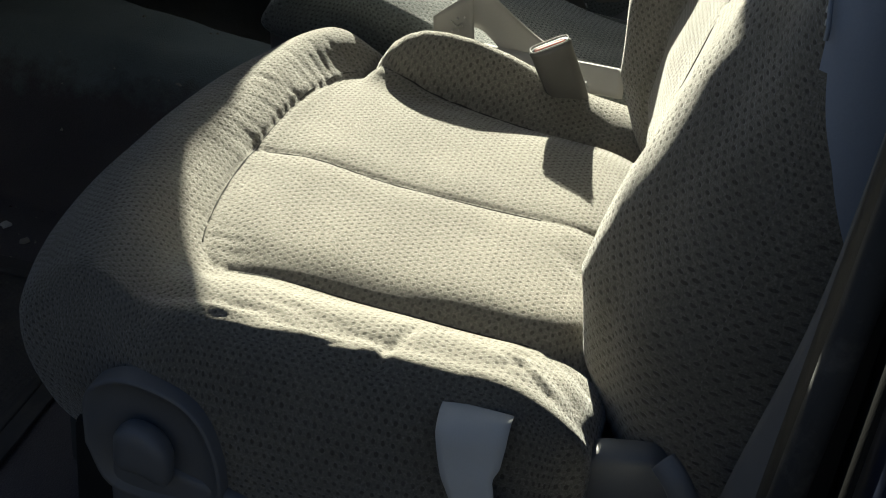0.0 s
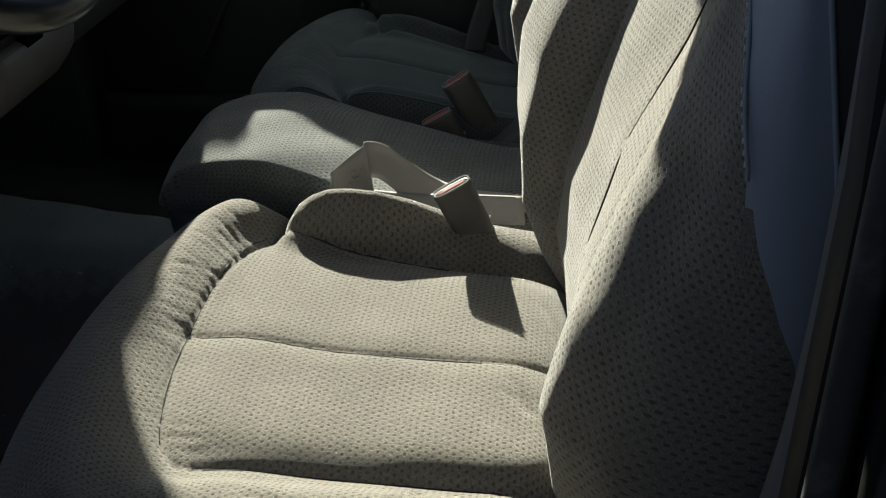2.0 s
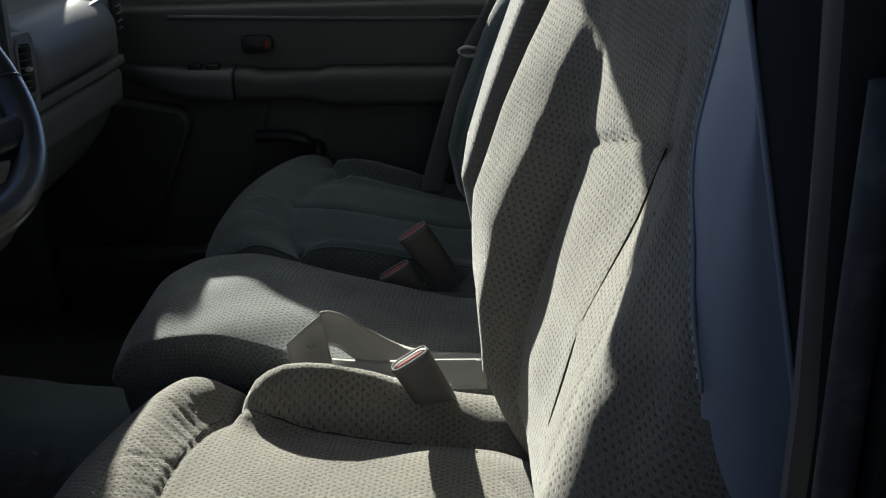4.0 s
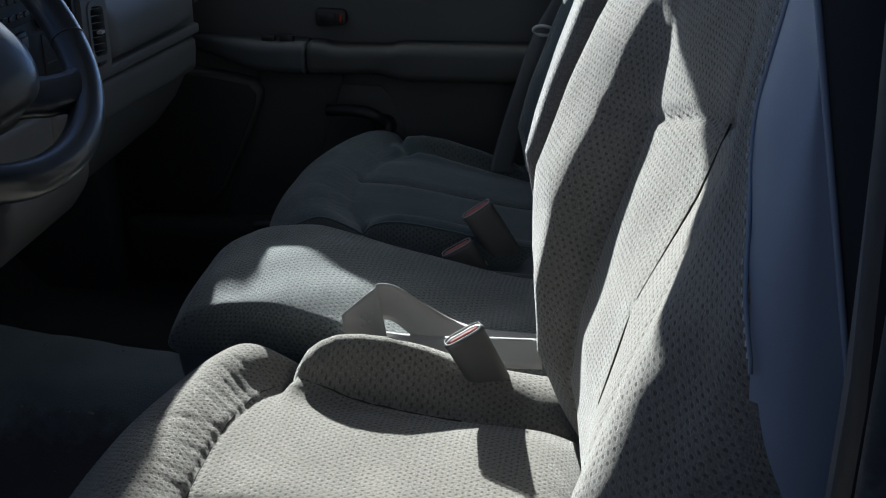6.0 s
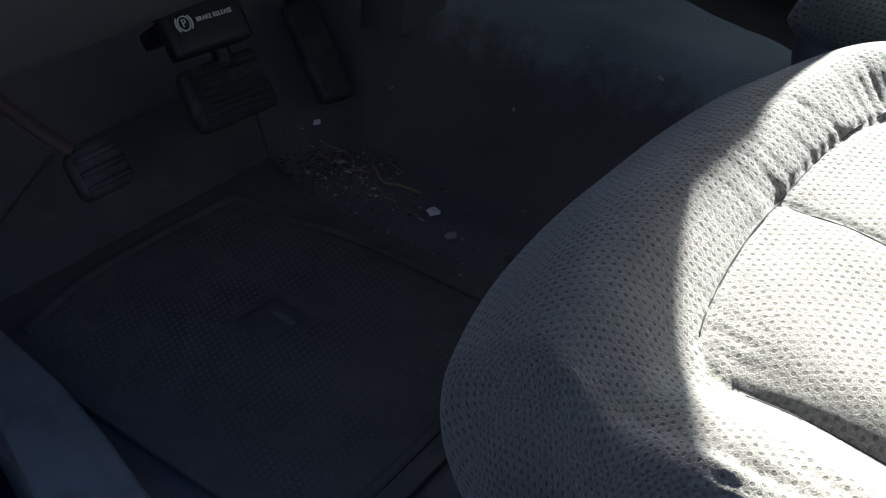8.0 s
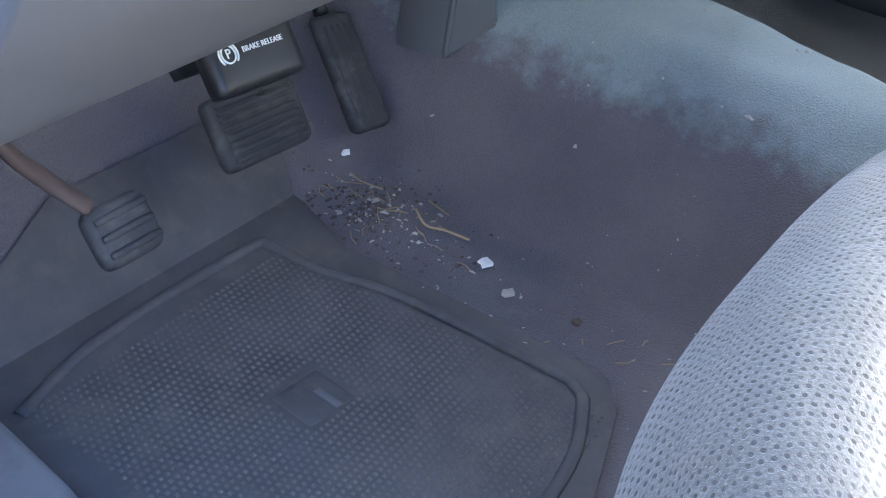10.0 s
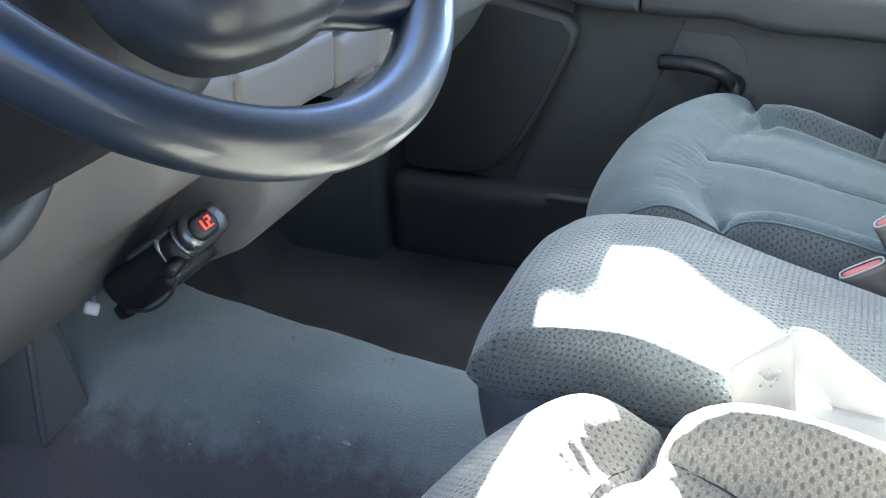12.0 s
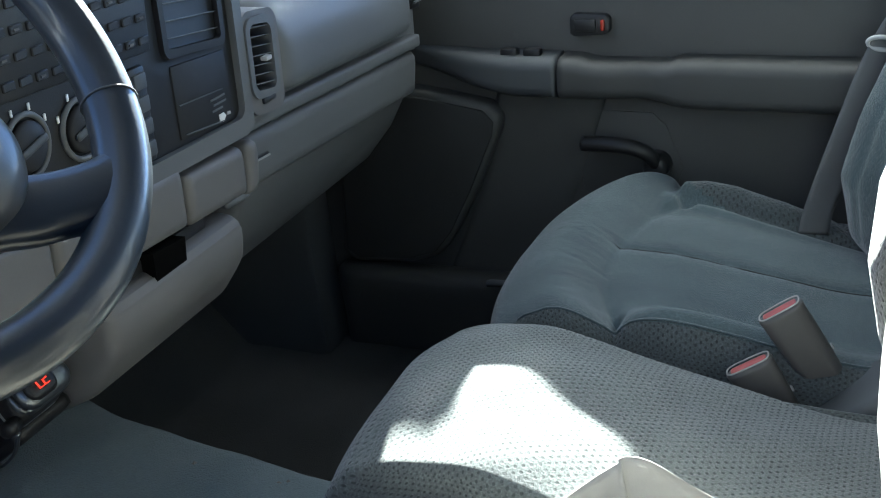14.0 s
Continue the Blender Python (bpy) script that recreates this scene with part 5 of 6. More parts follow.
part("icon", prism([(0.548, 0.599), (0.554, 0.598), (0.560, 0.603), (0.556, 0.607), (0.547, 0.607)], "y", 0.2406, 0.2420, 0.0), WHITE, pl)
part("icon", prism([(0.563, 0.6025), (0.569, 0.602), (0.569, 0.605), (0.563, 0.6055)], "y", 0.2406, 0.2420, 0.0), LIGHTPL, pl)
part("handle_strip", prism([(0.484, 0.6055), (0.556, 0.5985), (0.556, 0.5994), (0.484, 0.6064)], "y", 0.2395, 0.2420, 0.0), TRIM, pl)

# passenger side: airbag panel, ledge and glove box
def slope(V, x0=0.612, k=0.055):
    V = np.array(V)
    V[:, 2] -= k * (V[:, 0] - x0)
    return V


part("fascia", prism([(0.610, 0.560), (1.125, 0.530), (1.125, 0.665), (0.610, 0.665)], "y", 0.262, 0.46, 0.004), TRIM, dash)
V, F, _ = rbox((0.684, 0.236, 0.590), (1.085, 0.30, 0.700), (0.025, 0.025, 0.02), 0.010)
V[:, 1] += 0.03 * smooth01(0.63, 0.70, V[:, 2]) ** 2 + 0.22 * np.maximum(V[:, 0] - 0.9, 0) ** 2
part("airbag_panel", (slope(V), F), TRIM, dash, "smooth blue-grey airbag cover")
V, F, _ = rbox((0.606, 0.2465, 0.567), (1.105, 0.32, 0.585), (0.004, 0.004, 0.004), 0.005)
part("ledge", (slope(V), F), TRIM, dash)
V, F, _ = rbox((0.606, 0.2520, 0.500), (1.100, 0.36, 0.5625), (0.010, 0.014, 0.005), 0.008)
V[:, 1] += 0.10 * np.maximum(0.54 - V[:, 2], 0)
gb = part("glove_box", (slope(V), F), TRIM, dash, "grey glove box door with a small pull slot")
part("lower_panel", prism([(0.262, 0.520), (0.262, 0.50), (0.278, 0.47), (0.305, 0.42), (0.352, 0.362), (0.42, 0.335), (0.45, 0.335), (0.45, 0.520)], "x", 0.612, 1.120, 0.010, 3), TRIM, dash)
part("shadow_gap", prism([(0.608, 0.556), (1.102, 0.529), (1.102, 0.543), (0.608, 0.572)], "y", 0.262, 0.40, 0.0), BLACK, dash)
part("pull_slot", prism([(0.610, 0.5335), (0.652, 0.531), (0.652, 0.5335), (0.610, 0.536)], "y", 0.2505, 0.256, 0.0), BLACK, gb)
part("pull_lip", prism([(0.609, 0.5315), (0.653, 0.529), (0.653, 0.531), (0.609, 0.5335)], "y", 0.2490, 0.256, 0.0), LIGHTPL, gb)
V, F, _ = rbox((-0.026, -0.004, -0.005), (0.026, 0.004, 0.005), 0.004, 0.004)
part("latch_dent", turned((V, F), pose(0.588, 0.2605, 0.500, -20, 4, 0)), TRIM, gb)
ev = part("end_vent", prism([(1.098, 0.592), (1.128, 0.590), (1.130, 0.668), (1.100, 0.670)], "y", 0.252, 0.28, 0.004), BLACK, dash)
for i in range(5):
    part("slat", bev((1.101, 0.2485, 0.600 + i * 0.0135), (1.126, 0.254, 0.603 + i * 0.0135), 0.001), TRIM, ev)

# column, wheel
col = thing("steering_column", (0.0, 0.3, 0.6), "dark steering column shroud", "steering column")
V, F, _ = rbox((-0.112, -0.26, -0.112), (0.105, 0.10, 0.085), (0.095, 0.05, 0.085), 0.010)
part("shroud", turned((V, F), pose(-0.032, 0.365, 0.638, -32, 9, 0)), BLACK, col)
for a, b, nrm in (((-0.131, 0.258, 0.636), (-0.104, 0.239, 0.610), (-0.777, -0.384, -0.499)), ((-0.125, 0.222, 0.651), (-0.104, 0.203, 0.635), (-0.74, -0.404, -0.538))):
    a, b, nrm = Vector(a), Vector(b), Vector(nrm).normalized()
    along = (b - a) * 0.5
    side = nrm.cross(along).normalized() * 0.0062
    part("moulded_rib", tube([(a + b) * 0.5 + along * math.cos(w) + side * math.sin(w) + nrm * 0.001 * abs(math.sin(w)) for w in np.linspace(0, 6.283, 28, endpoint=False)], 0.0022, 8, closed=True), HUBM, col)
part("tilt_ring", turned(tube([(0.103 * math.cos(a), 0, 0.094 * math.sin(a)) for a in np.linspace(0, 6.283, 48, endpoint=False)], 0.017, 12, closed=True), pose(-0.015, 0.300, 0.640, -15, 0, 0)), RINGM, col)

WC, WT, WY, WR = Vector((-0.063, 0.110, 0.819)), 0.78, -0.121, 0.186
wm = Matrix.Translation(WC) @ Matrix.Rotation(WY, 4, "Z") @ Matrix.Rotation(-WT, 4, "X")     # wheel lies in local x-z, faces -y
wheel = thing("steering_wheel", WC, "worn blue-black leather steering wheel with a grey hub", "steering wheel")
rim = [(WR * math.cos(a), 0, WR * math.sin(a)) for a in np.linspace(0, 2 * math.pi, 120, endpoint=False)]
rm = part("rim", turned(tube(rim, 0.0165, 18, closed=True), wm), LEATHER, wheel, "worn shiny leather rim")
for deg in (-27, 207, 100, 80):
    a = radians(deg)
    c = Vector((WR * math.cos(a), 0, WR * math.sin(a)))
    rr = Vector((math.cos(a), 0, math.sin(a)))
    pts = [c + rr * 0.0168 * math.cos(w) + Vector((0, 1, 0)) * 0.0168 * math.sin(w) for w in np.linspace(0, 6.283, 20, endpoint=False)]
    part("seam", turned(tube(pts, 0.0007, 6, closed=True), wm), TRIM_DARK, rm)


def spoke(side):
    """A padded spoke that flares smoothly into the rim, between an upper and a lower edge."""
    up = spline([(0.052, -0.096), (0.075, -0.103), (0.101, -0.110), (0.128, -0.112), (0.148, -0.105), (0.160, -0.094)], 6)
    lo = spline([(0.010, -0.130), (0.036, -0.134), (0.060, -0.142), (0.084, -0.147), (0.094, -0.153), (0.090, -0.163)], 6)
    V, F, m = [], [], 16
    for i in range(len(up)):
        t = i / (len(up) - 1)
        for k in range(m):
            w = 2 * math.pi * k / m
            s = 0.5 + 0.5 * math.copysign(abs(math.cos(w)) ** 0.75, math.cos(w))
            p = up[i] * s + lo[i] * (1 - s)
            V.append((side * p[0], (0.0095 + 0.005 * t) * math.copysign(abs(math.sin(w)) ** 0.75, math.sin(w)) + 0.005 * (1 - t), p[1]))
    for i in range(len(up) - 1):
        F += [(i * m + k, i * m + (k + 1) % m, (i + 1) * m + (k + 1) % m, (i + 1) * m + k) for k in range(m)]
    return V, F


for side in (1, -1):
    part("spoke", turned(turned(spoke(side), Matrix.Rotation(radians(0 if side > 0 else 48), 4, "Y")), wm), LEATHER, wheel)
half = [(0.0, 0.075), (0.05, 0.07), (0.076, 0.04), (0.086, -0.01), (0.090, -0.06), (0.092, -0.092), (0.084, -0.113), (0.066, -0.130), (0.040, -0.138), (0.0, -0.141)]
outline = [tuple(p) for p in spline(half, 4)] + [(-a, c) for a, c in [tuple(p) for p in spline(half, 4)][-2:0:-1]]
V, F = [], []
rings = ((1.0, 0.020), (1.0, 0.002), (0.975, -0.008), (0.93, -0.015), (0.86, -0.021), (0.72, -0.027), (0.5, -0.031), (0.25, -0.033))
for k, y in rings:
    V += [(a * k * 0.93, y, -0.03 + (c + 0.03) * k * 0.93) for a, c in outline]
n = len(outline)
for i in range(len(rings) - 1):
    F += [(i * n + j, i * n + (j + 1) % n, (i + 1) * n + (j + 1) % n, (i + 1) * n + j) for j in range(n)]
F += [tuple(range(n))[::-1], tuple((len(rings) - 1) * n + j for j in range(n))]
hub = part("hub", turned((V, F), wm), HUBM, wheel, "dark grey padded wheel hub")

# brake controller under the knee panel
ctl = thing("brake_controller", (0.25, 0.33, 0.40), "black box with a red digital readout under the dash", "controller")
cm = Matrix.Translation((0.248, 0.272, 0.474)) @ Matrix.Rotation(radians(-38), 4, "X") @ Matrix.Rotation(radians(-5), 4, "Z") @ Matrix.Diagonal((0.8, 1.0, 0.8, 1))
part("case", turned(rbox((-0.037, 0.016, -0.044), (0.037, 0.125, -0.003), (0.016, 0.012, 0.016), 0.006)[:2], cm), BLACK, ctl)
part("bracket", turned(rbox((-0.030, 0.050, -0.058), (0.062, 0.135, -0.036), 0.008, 0.01)[:2], cm), BLACK, ctl)
part("top_plate", turned(rbox((-0.032, 0.018, -0.006), (0.034, 0.080, 0.0005), 0.003, 0.006)[:2], cm), TRIM_DARK, ctl)
cap = part("end_cap", turned(rbox((-0.037, -0.002, -0.040), (0.039, 0.014, 0.001), (0.019, 0.008, 0.019), 0.003)[:2], cm), SILVER, ctl, "silver rounded end cap")
part("joint_band", turned(rbox((-0.0385, 0.013, -0.041), (0.040, 0.017, 0.002), (0.019, 0.002, 0.019), 0.003)[:2], cm), SILVER, ctl, "thin bright band")
part("clamp_band", turned(rbox((-0.0390, 0.033, -0.045), (0.0390, 0.040, 0.0018), (0.017, 0.002, 0.017), 0.003)[:2], cm), STEEL, ctl, "bright metal band round the case")
part("name_plate", turned(rbox((-0.024, 0.047, -0.003), (0.026, 0.094, 0.0014), (0.020, 0.020, 0.002), 0.004)[:2], cm), VINYL, ctl, "smooth blue-grey oval plate")
part("slide_knob", turned(tube([(-0.034, 0.030, -0.036), (-0.046, 0.030, -0.037), (-0.052, 0.030, -0.037), (-0.054, 0.030, -0.037)], [0.009, 0.009, 0.008, 0.003], 16), cm), BLACK, ctl)
part("slide_lever", turned(tube(spline([(-0.030, 0.115, -0.050), (-0.036, 0.085, -0.062), (-0.038, 0.055, -0.060), (-0.036, 0.035, -0.046)]), 0.0035, 8, flat=0.6), cm), SILVER, ctl, "thin bent metal lever")
rd = part("readout", turned(rbox((-0.031, -0.0045, -0.034), (0.014, 0.002, -0.005), (0.014, 0.003, 0.0142), 0.003)[:2], cm), BLACK, ctl)
for (x0, x1, z0, z1) in ((-0.010, -0.0085, -0.024, -0.012), (-0.010, -0.004, -0.0255, -0.024), (0.000, 0.008, -0.0125, -0.011), (0.0065, 0.008, -0.018, -0.011), (0.000, 0.008, -0.0185, -0.017), (0.000, 0.0015, -0.0245, -0.0175), (0.000, 0.008, -0.0255, -0.024), (-0.0035, -0.002, -0.0255, -0.024)):
    part("segment", turned(rbox((x0 * 0.85 - 0.007, -0.0062, z0 * 0.85 - 0.003), (x1 * 0.85 - 0.007, -0.0042, z1 * 0.85 - 0.003), 0.0003, 0.01)[:2], cm), LED, rd, "glowing red digit segment")
plug = thing("wire_plug", (0.262, 0.405, 0.35), "small white wiring plug hanging below the dash", "connector")
part("shell", turned(rbox((-0.010, -0.007, -0.006), (0.008, 0.007, 0.006), 0.002, 0.004)[:2], pose(0.262, 0.398, 0.349, 20, 30, 40)), WHITE, plug)
part("wire", tube(spline([(0.268, 0.40, 0.35), (0.275, 0.405, 0.353), (0.282, 0.41, 0.365)]), 0.0025, 8), WHITE, plug)

# brake release handle
rel = thing("brake_release", (-0.11, 0.45, 0.31), "black parking brake release handle with white lettering", "handle")
rmx = Matrix.Translation((-0.082, 0.448, 0.306)) @ Matrix.Rotation(radians(-40), 4, "X") @ Matrix.Rotation(radians(4), 4, "Y")
part("handle", turned(rbox((-0.050, 0.0, -0.026), (0.042, 0.020, 0.034), 0.005, 0.008)[:2], rmx), BLACK, rel)
part("stem", turned(rbox((-0.012, 0.018, 0.004), (0.012, 0.10, 0.024), 0.004, 0.02)[:2], rmx), BLACK, rel)
part("ring_mark", turned(tube([(-0.032 + 0.0068 * math.cos(a), -0.0006, 0.004 + 0.0068 * math.sin(a)) for a in np.linspace(0, 6.283, 32, endpoint=False)], 0.0008, 6, closed=True), rmx), WHITE, rel)
for a0 in (0, 180):
    part("arc_mark", turned(tube([(-0.032 + 0.0092 * math.cos(a), -0.0006, 0.004 + 0.0092 * math.sin(a)) for a in np.radians(np.linspace(a0 - 45, a0 + 45, 12))], 0.0008, 6), rmx), WHITE, rel)


def words(text, size, m, parent, name):
    cu = bpy.data.curves.new(name, "FONT")
    cu.body, cu.size, cu.align_x, cu.align_y, cu.extrude = text, size, "CENTER", "CENTER", 0.0004
    ob = bpy.data.objects.new(name, cu)
    scene.collection.objects.link(ob)
    bpy.context.view_layer.update()
    me = bpy.data.meshes.new_from_object(ob.evaluated_get(bpy.context.evaluated_depsgraph_get()))
    bpy.data.objects.remove(ob)
    me.transform(m)
    me.materials.clear()
    me.materials.append(WHITE)
    o = new(name, me)
    o.parent = parent
    o.matrix_parent_inverse = parent.matrix_world.inverted()
    return o


flat = Matrix.Rotation(radians(90), 4, "X")
words("P", 0.0105, rmx @ pose(-0.032, -0.0008, 0.004) @ flat, rel, "letter")
words("BRAKE RELEASE", 0.0062, rmx @ pose(0.004, -0.0008, 0.004) @ flat, rel, "lettering")


# ---- pedals ----
def pedal(name, m, w, h, ribs, along, label, pad=RUBBER, rise=0.0115):
    p = thing(name, m.translation, label, "pedal", "foot pedals")
    V, F, _ = rbox((-w / 2, -0.008, -h / 2), (w / 2, 0.010, h / 2), (0.010, 0.006, 0.010), 0.006)
    part("pad", turned((V, F), m), pad, p)
    for i in range(ribs):
        k = (i + 0.5) / ribs - 0.5
        if along:
            b = rbox((k * w * 0.85 - 0.0022, -rise, -h * 0.40), (k * w * 0.85 + 0.0022, -0.006, h * 0.40), 0.0015, 0.01)[:2]
        else:
            b = rbox((-w * 0.42, -rise, k * h * 0.85 - 0.003), (w * 0.42, -0.006, k * h * 0.85 + 0.003), 0.0018, 0.01)[:2]
        part("rib", turned(b, m), pad, p)
    return p


bp = pedal("brake_pedal", Matrix.Translation((0.058, 0.565, 0.135)) @ Matrix.Rotation(radians(-38), 4, "X") @ Matrix.Rotation(radians(3), 4, "Y"), 0.118, 0.072, 8, False, "ribbed black rubber brake pedal", rise=0.0100)
part("arm", tube(spline([(0.07, 0.578, 0.15), (0.075, 0.62, 0.22), (0.078, 0.66, 0.32), (0.08, 0.69, 0.48)]), 0.011, 10), BLACK, bp)
part("switch_bolt", turned(tube([(0, 0, 0), (0, -0.014, 0)], 0.008, 12), pose(0.045, 0.60, 0.20)), STEEL, bp)
gpd = pedal("accelerator_pedal", Matrix.Translation((0.262, 0.608, 0.098)) @ Matrix.Rotation(radians(-42), 4, "X") @ Matrix.Rotation(radians(8), 4, "Y"), 0.058, 0.135, 5, True, "tall black rubber accelerator pedal", rise=0.0092)
part("arm", tube(spline([(0.27, 0.66, 0.145), (0.272, 0.70, 0.22), (0.272, 0.73, 0.40)]), 0.009, 10), BLACK, gpd)
pp = pedal("parking_brake_pedal", Matrix.Translation((-0.220, 0.452, 0.204)) @ Matrix.Rotation(radians(-40), 4, "X"), 0.058, 0.047, 3, False, "small black parking brake pedal on a rusty arm")
part("arm", tube(spline([(-0.235, 0.47, 0.222), (-0.255, 0.49, 0.245), (-0.285, 0.50, 0.285), (-0.31, 0.52, 0.36), (-0.33, 0.56, 0.46)]), 0.010, 10, flat=0.5), RUST, pp, "dull rusty arm")
# plastic shroud that covers the bracket beside the tunnel
V = [(0.384, 0.500, 0.156), (0.346, 0.541, 0.110), (0.345, 0.612, 0.100), (0.343, 0.602, 0.160), (0.336, 0.563, 0.23), (0.334, 0.548, 0.37), (0.338, 0.536, 0.254), (0.333, 0.530, 0.37), (0.362, 0.530, 0.259), (0.352, 0.545, 0.37), (0.42, 0.62, 0.16), (0.40, 0.64, 0.37)]
bm = bmesh.new()
vs = [bm.verts.new(p) for p in V]
bmesh.ops.convex_hull(bm, input=vs)
bmesh.ops.bevel(bm, geom=[e for e in bm.edges if e.calc_face_angle(0) > 0.25], offset=0.004, segments=2, affect="EDGES")
shr = thing("tunnel_shroud", (0.37, 0.57, 0.1), "grey moulded shroud beside the pedals", "shroud")
part("shell", bm, TRIM, shr)
part("ridge", tube(spline([(0.3455, 0.5405, 0.116), (0.3435, 0.5395, 0.16), (0.3405, 0.5375, 0.21), (0.338, 0.536, 0.254), (0.3345, 0.532, 0.34)]), 0.0038, 10), TRIM, shr, "rounded moulded ridge")

# ---- floor mat and litter ----
mat = thing("floor_mat", (-0.08, 0.35, 0.0), "dirty black rubber floor mat on the driver's side", "floor mat")
out = [(-0.30, 0.10), (-0.02, 0.115), (0.085, 0.150), (0.118, 0.178), (0.122, 0.215), (0.112, 0.40), (0.105, 0.48), (0.160, 0.62), (0.150, 0.655), (-0.12, 0.655), (-0.30, 0.60)]
inn = [(-0.27, 0.13), (-0.03, 0.145), (0.062, 0.175), (0.084, 0.195), (0.088, 0.225), (0.078, 0.39), (0.055, 0.47), (0.05, 0.53), (0.03, 0.545), (-0.16, 0.545), (-0.27, 0.52)]


def mat_base():
    bm = prism(out, "z", 0.0, 0.007, 0.002)
    for yc in (0.54, 0.56, 0.58, 0.60, 0.62, 0.64):
        bmesh.ops.bisect_plane(bm, geom=bm.verts[:] + bm.edges[:] + bm.faces[:], plane_co=(0, yc, 0), plane_no=(0, 1, 0))
    for vv in bm.verts:
        vv.co.z += float(floor_height(vv.co.x, vv.co.y)) * (1 if vv.co.y > 0.575 else 0) + 0.001
    return bm


part("sheet", mat_base(), MAT, mat)
part("border", tube(spline([(*p, 0.009) for p in inn], 8), 0.0065, 8, flat=0.6), MAT, mat, "raised rubber border")
V, F = [], []
rng = np.random.default_rng(3)
for i in range(52):
    for j in range(46):
        x, y = -0.262 + j * 0.0072 + (i % 2) * 0.0036, 0.150 + i * 0.0072
        if x > 0.072 - 0.10 * max(0, y - 0.40) or (abs(x + 0.09) < 0.034 and abs(y - 0.36) < 0.030) or y > 0.53 or y < 0.14 + 0.13 * max(0, x + 0.03):
            continue
        hgt, s, b = 0.0098 + rng.uniform(0, 0.0005), 0.0025, len(V)
        V += [(x - s, y - s, 0.0075), (x + s, y - s, 0.0075), (x + s, y + s, 0.0075), (x - s, y + s, 0.0075), (x, y, hgt)]
        F += [(b, b + 1, b + 4), (b + 1, b + 2, b + 4), (b + 2, b + 3, b + 4), (b + 3, b, b + 4)]
tagged(part("studs", (V, F), STUD, mat, smooth=False), kind="stuff")
bd = part("badge", turned(rbox((-0.028, -0.024, 0.006), (0.028, 0.024, 0.0095), 0.003, 0.01)[:2], pose(-0.09, 0.36, 0.0, 0, 0, -4)), MAT, mat)
part("badge_bar", turned(rbox((-0.004, -0.016, 0.0092), (0.004, 0.012, 0.0104), 0.0006, 0.01)[:2], pose(-0.082, 0.352, 0.0, 0, 0, -4)), TRIM, bd)


def flake(name, at, size, seed, mat_, label):
    rng = random.Random(seed)
    bm = bmesh.new()
    n = 9
    ring_ = [(size * rng.uniform(0.6, 1.1) * math.cos(2 * math.pi * k / n), 0.8 * size * rng.uniform(0.6, 1.1) * math.sin(2 * math.pi * k / n)) for k in range(n)]
    lo = [bm.verts.new((at[0] + a, at[1] + b, at[2] + rng.uniform(0, 0.001))) for a, b in ring_]
    hi = [bm.verts.new((at[0] + a * 0.9, at[1] + b * 0.9, at[2] + 0.002 + rng.uniform(0, 0.002))) for a, b in ring_]
    bm.faces.new(lo[::-1])
    bm.faces.new(hi)
    for k in range(n):
        bm.faces.new((lo[k], lo[(k + 1) % n], hi[(k + 1) % n], hi[k]))
    return tagged(part(name, bm, mat_, smooth=False), label, "litter")


flake("paper_scrap", (0.193, 0.364, 0.001), 0.011, 1, WHITE, "torn white paper scrap on the carpet")
flake("leaf_scrap", (0.166, 0.320, 0.001), 0.009, 2, SCRAP, "curled dry leaf scrap on the carpet")
flake("paper_scrap", (0.242, 0.588, 0.010), 0.007, 5, WHITE, "small white paper scrap by the pedals")
flake("leaf_scrap", (0.175, 0.245, 0.001), 0.008, 7, RUST, "rust-coloured leaf scrap on the carpet")
for i, pts in enumerate(([(0.212, 0.398, 0.004), (0.205, 0.425, 0.006), (0.200, 0.445, 0.004), (0.215, 0.47, 0.006)], [(0.222, 0.52, 0.004), (0.215, 0.545, 0.006), (0.222, 0.565, 0.004)], [(0.235, 0.44, 0.003), (0.240, 0.47, 0.005)])):
    tagged(part("twig", tube(spline(pts), 0.0015 if i == 0 else 0.0010, 6), TWIG), "thin dry twig lying on the carpet", "twig")
rng = np.random.default_rng(21)
straws = []
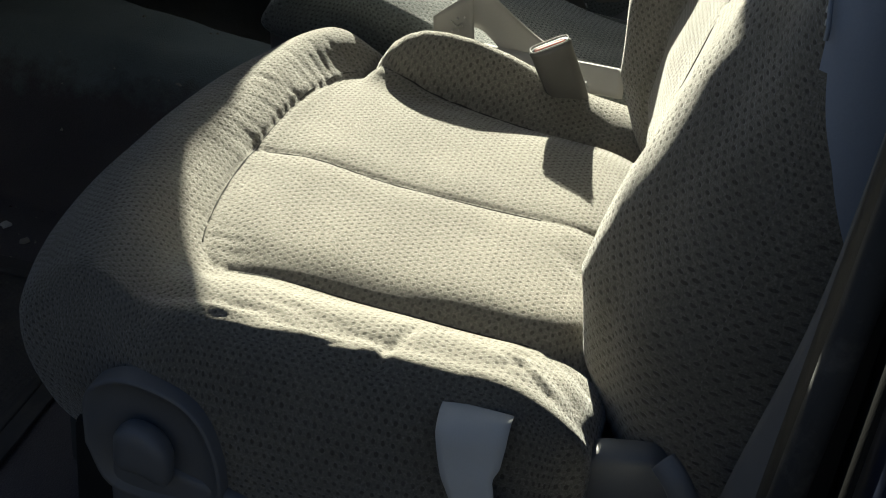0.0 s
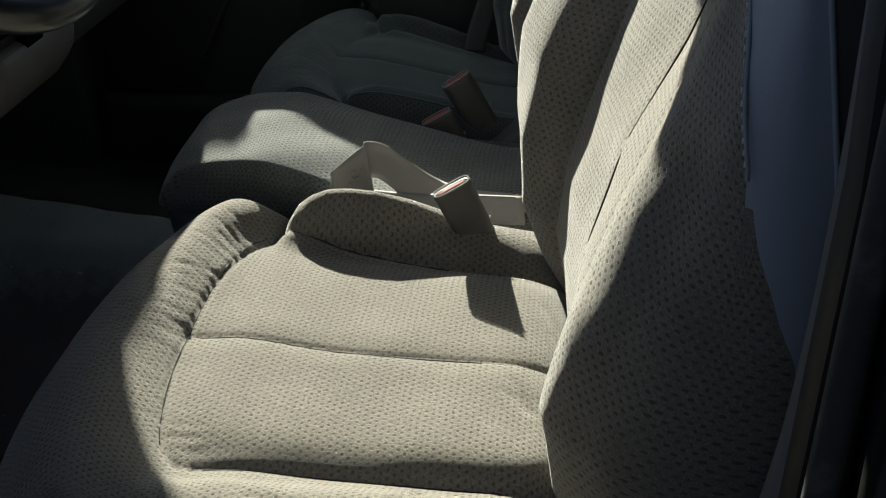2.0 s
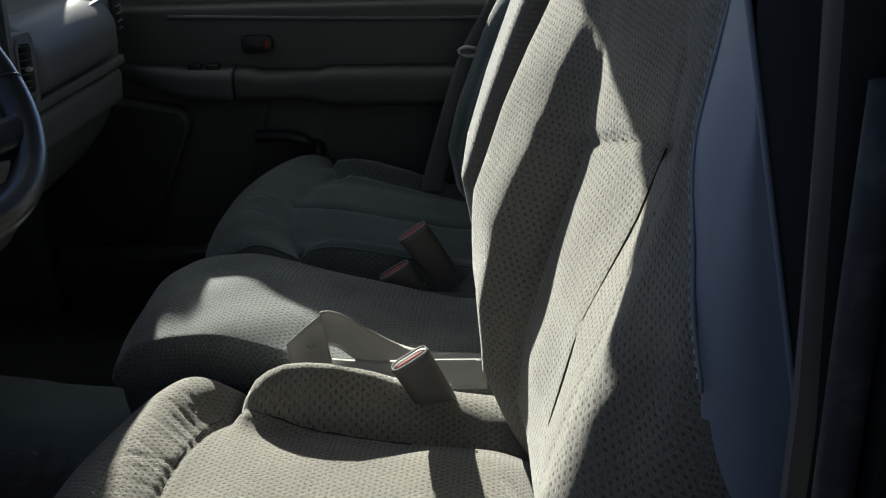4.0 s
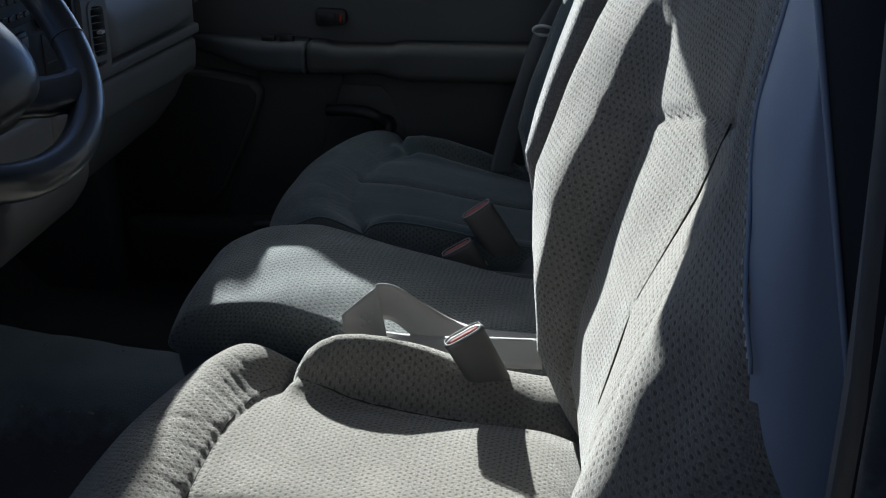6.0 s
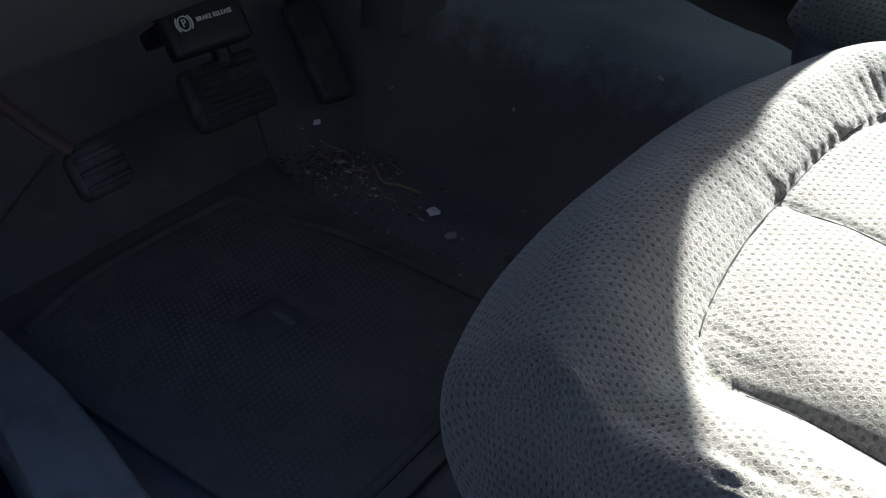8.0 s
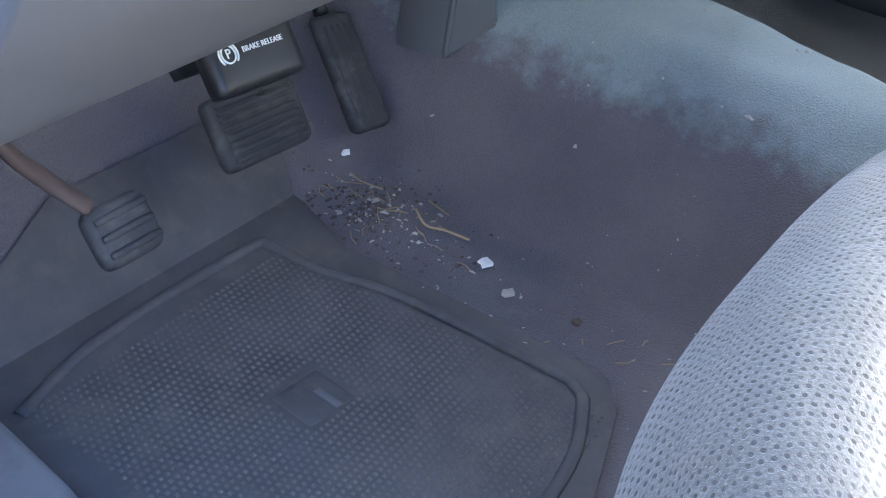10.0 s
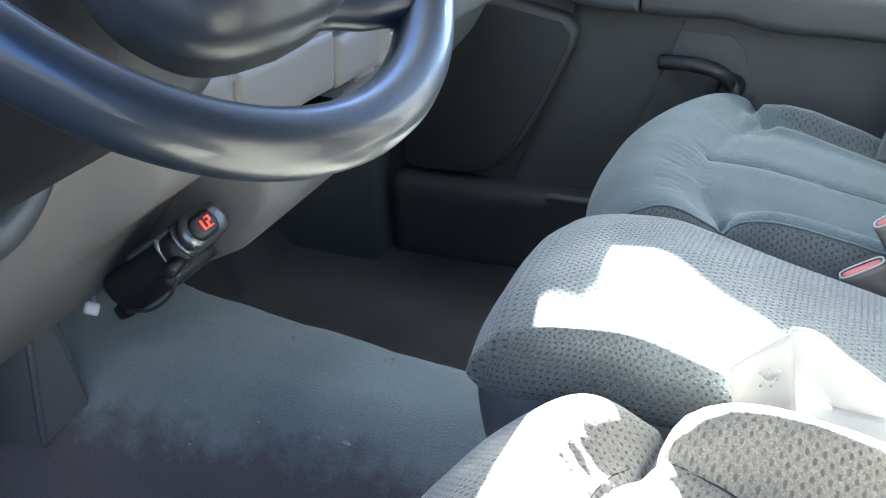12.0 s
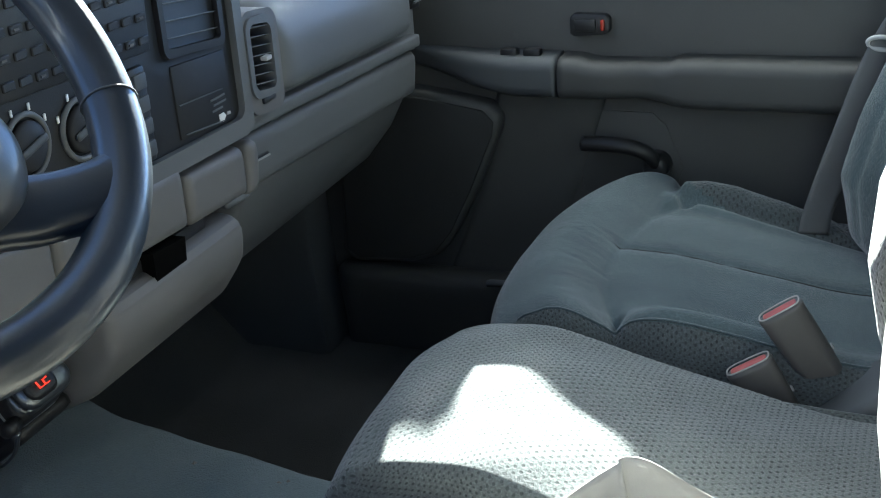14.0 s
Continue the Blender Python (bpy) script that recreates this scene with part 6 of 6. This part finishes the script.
for i in range(46):       # short bits of straw among the soil and back towards the seat
    cx, cy, sp = ((0.195, 0.49, 0.045), (0.20, 0.52, 0.03), (0.16, 0.13, 0.06))[i % 3]
    x, y, a, ln = rng.normal(cx, sp), rng.normal(cy, sp * 1.3), rng.uniform(0, 6.28), rng.uniform(0.004, 0.013)
    z, c, k = float(floor_height(x, y)) + 0.0025, np.array((math.cos(a), math.sin(a), 0.0)), rng.uniform(-0.35, 0.35)
    p = np.array((x, y, z))
    straws.append(tube([p, p + c * ln + np.array((-c[1], c[0], 0)) * ln * k, p + 2 * c * ln], 0.0006, 5))
tagged(part("straw", join(*straws), TWIG), "short bits of dry straw strewn on the carpet", "straw", kind="stuff")
V, F = [], []
rng = np.random.default_rng(11)
for i in range(230):
    cx, cy, sp = ((0.19, 0.49, 0.055), (0.16, 0.40, 0.09), (0.10, 0.10, 0.10), (0.02, 0.05, 0.06), (0.25, 0.28, 0.12), (0.40, 0.25, 0.10))[i % 6]
    x, y = rng.normal(cx, sp * 0.7), rng.normal(cy, sp)
    if i < 90:
        x, y = rng.normal(0.19, 0.035), rng.normal(0.50, 0.05)
    s = 0.0005 + 0.0016 * rng.uniform() ** 3
    a, st = rng.uniform(0, 6.28), rng.uniform(1, 3)
    z = float(floor_height(x, y)) + 0.002 + (0.008 if x < 0.12 and y > 0.15 else 0)
    b, ca, sa = len(V), math.cos(a), math.sin(a)
    for dx, dy, dz in ((-st, -1, 0), (st, -1, 0), (st, 1, 0), (-st, 1, 0), (0, 0, 1.6)):
        V.append((x + s * (dx * ca - dy * sa), y + s * (dx * sa + dy * ca), z + s * dz))
    F += [(b, b + 1, b + 4), (b + 1, b + 2, b + 4), (b + 2, b + 3, b + 4), (b + 3, b, b + 4)]
tagged(part("crumbs", (V, F), SCRAP, smooth=False), "pale crumbs and grit scattered on the carpet", "grit", kind="stuff")
V, F = [], []
for i in range(900):
    x, y = rng.normal(0.195, 0.034), rng.normal(0.50, 0.055)
    s, b = 0.0005 + 0.0022 * rng.uniform() ** 2.5, len(V)
    z = float(floor_height(x, y))
    V += [(x - s, y - s, z), (x + s, y - s * 0.7, z), (x + s * 0.8, y + s, z), (x - s, y + s, z), (x, y, z + s * 0.9)]
    F += [(b, b + 1, b + 4), (b + 1, b + 2, b + 4), (b + 2, b + 3, b + 4), (b + 3, b, b + 4)]
tagged(part("soil", (V, F), SOIL, smooth=False), "brown soil trodden into the carpet", "soil", kind="stuff")
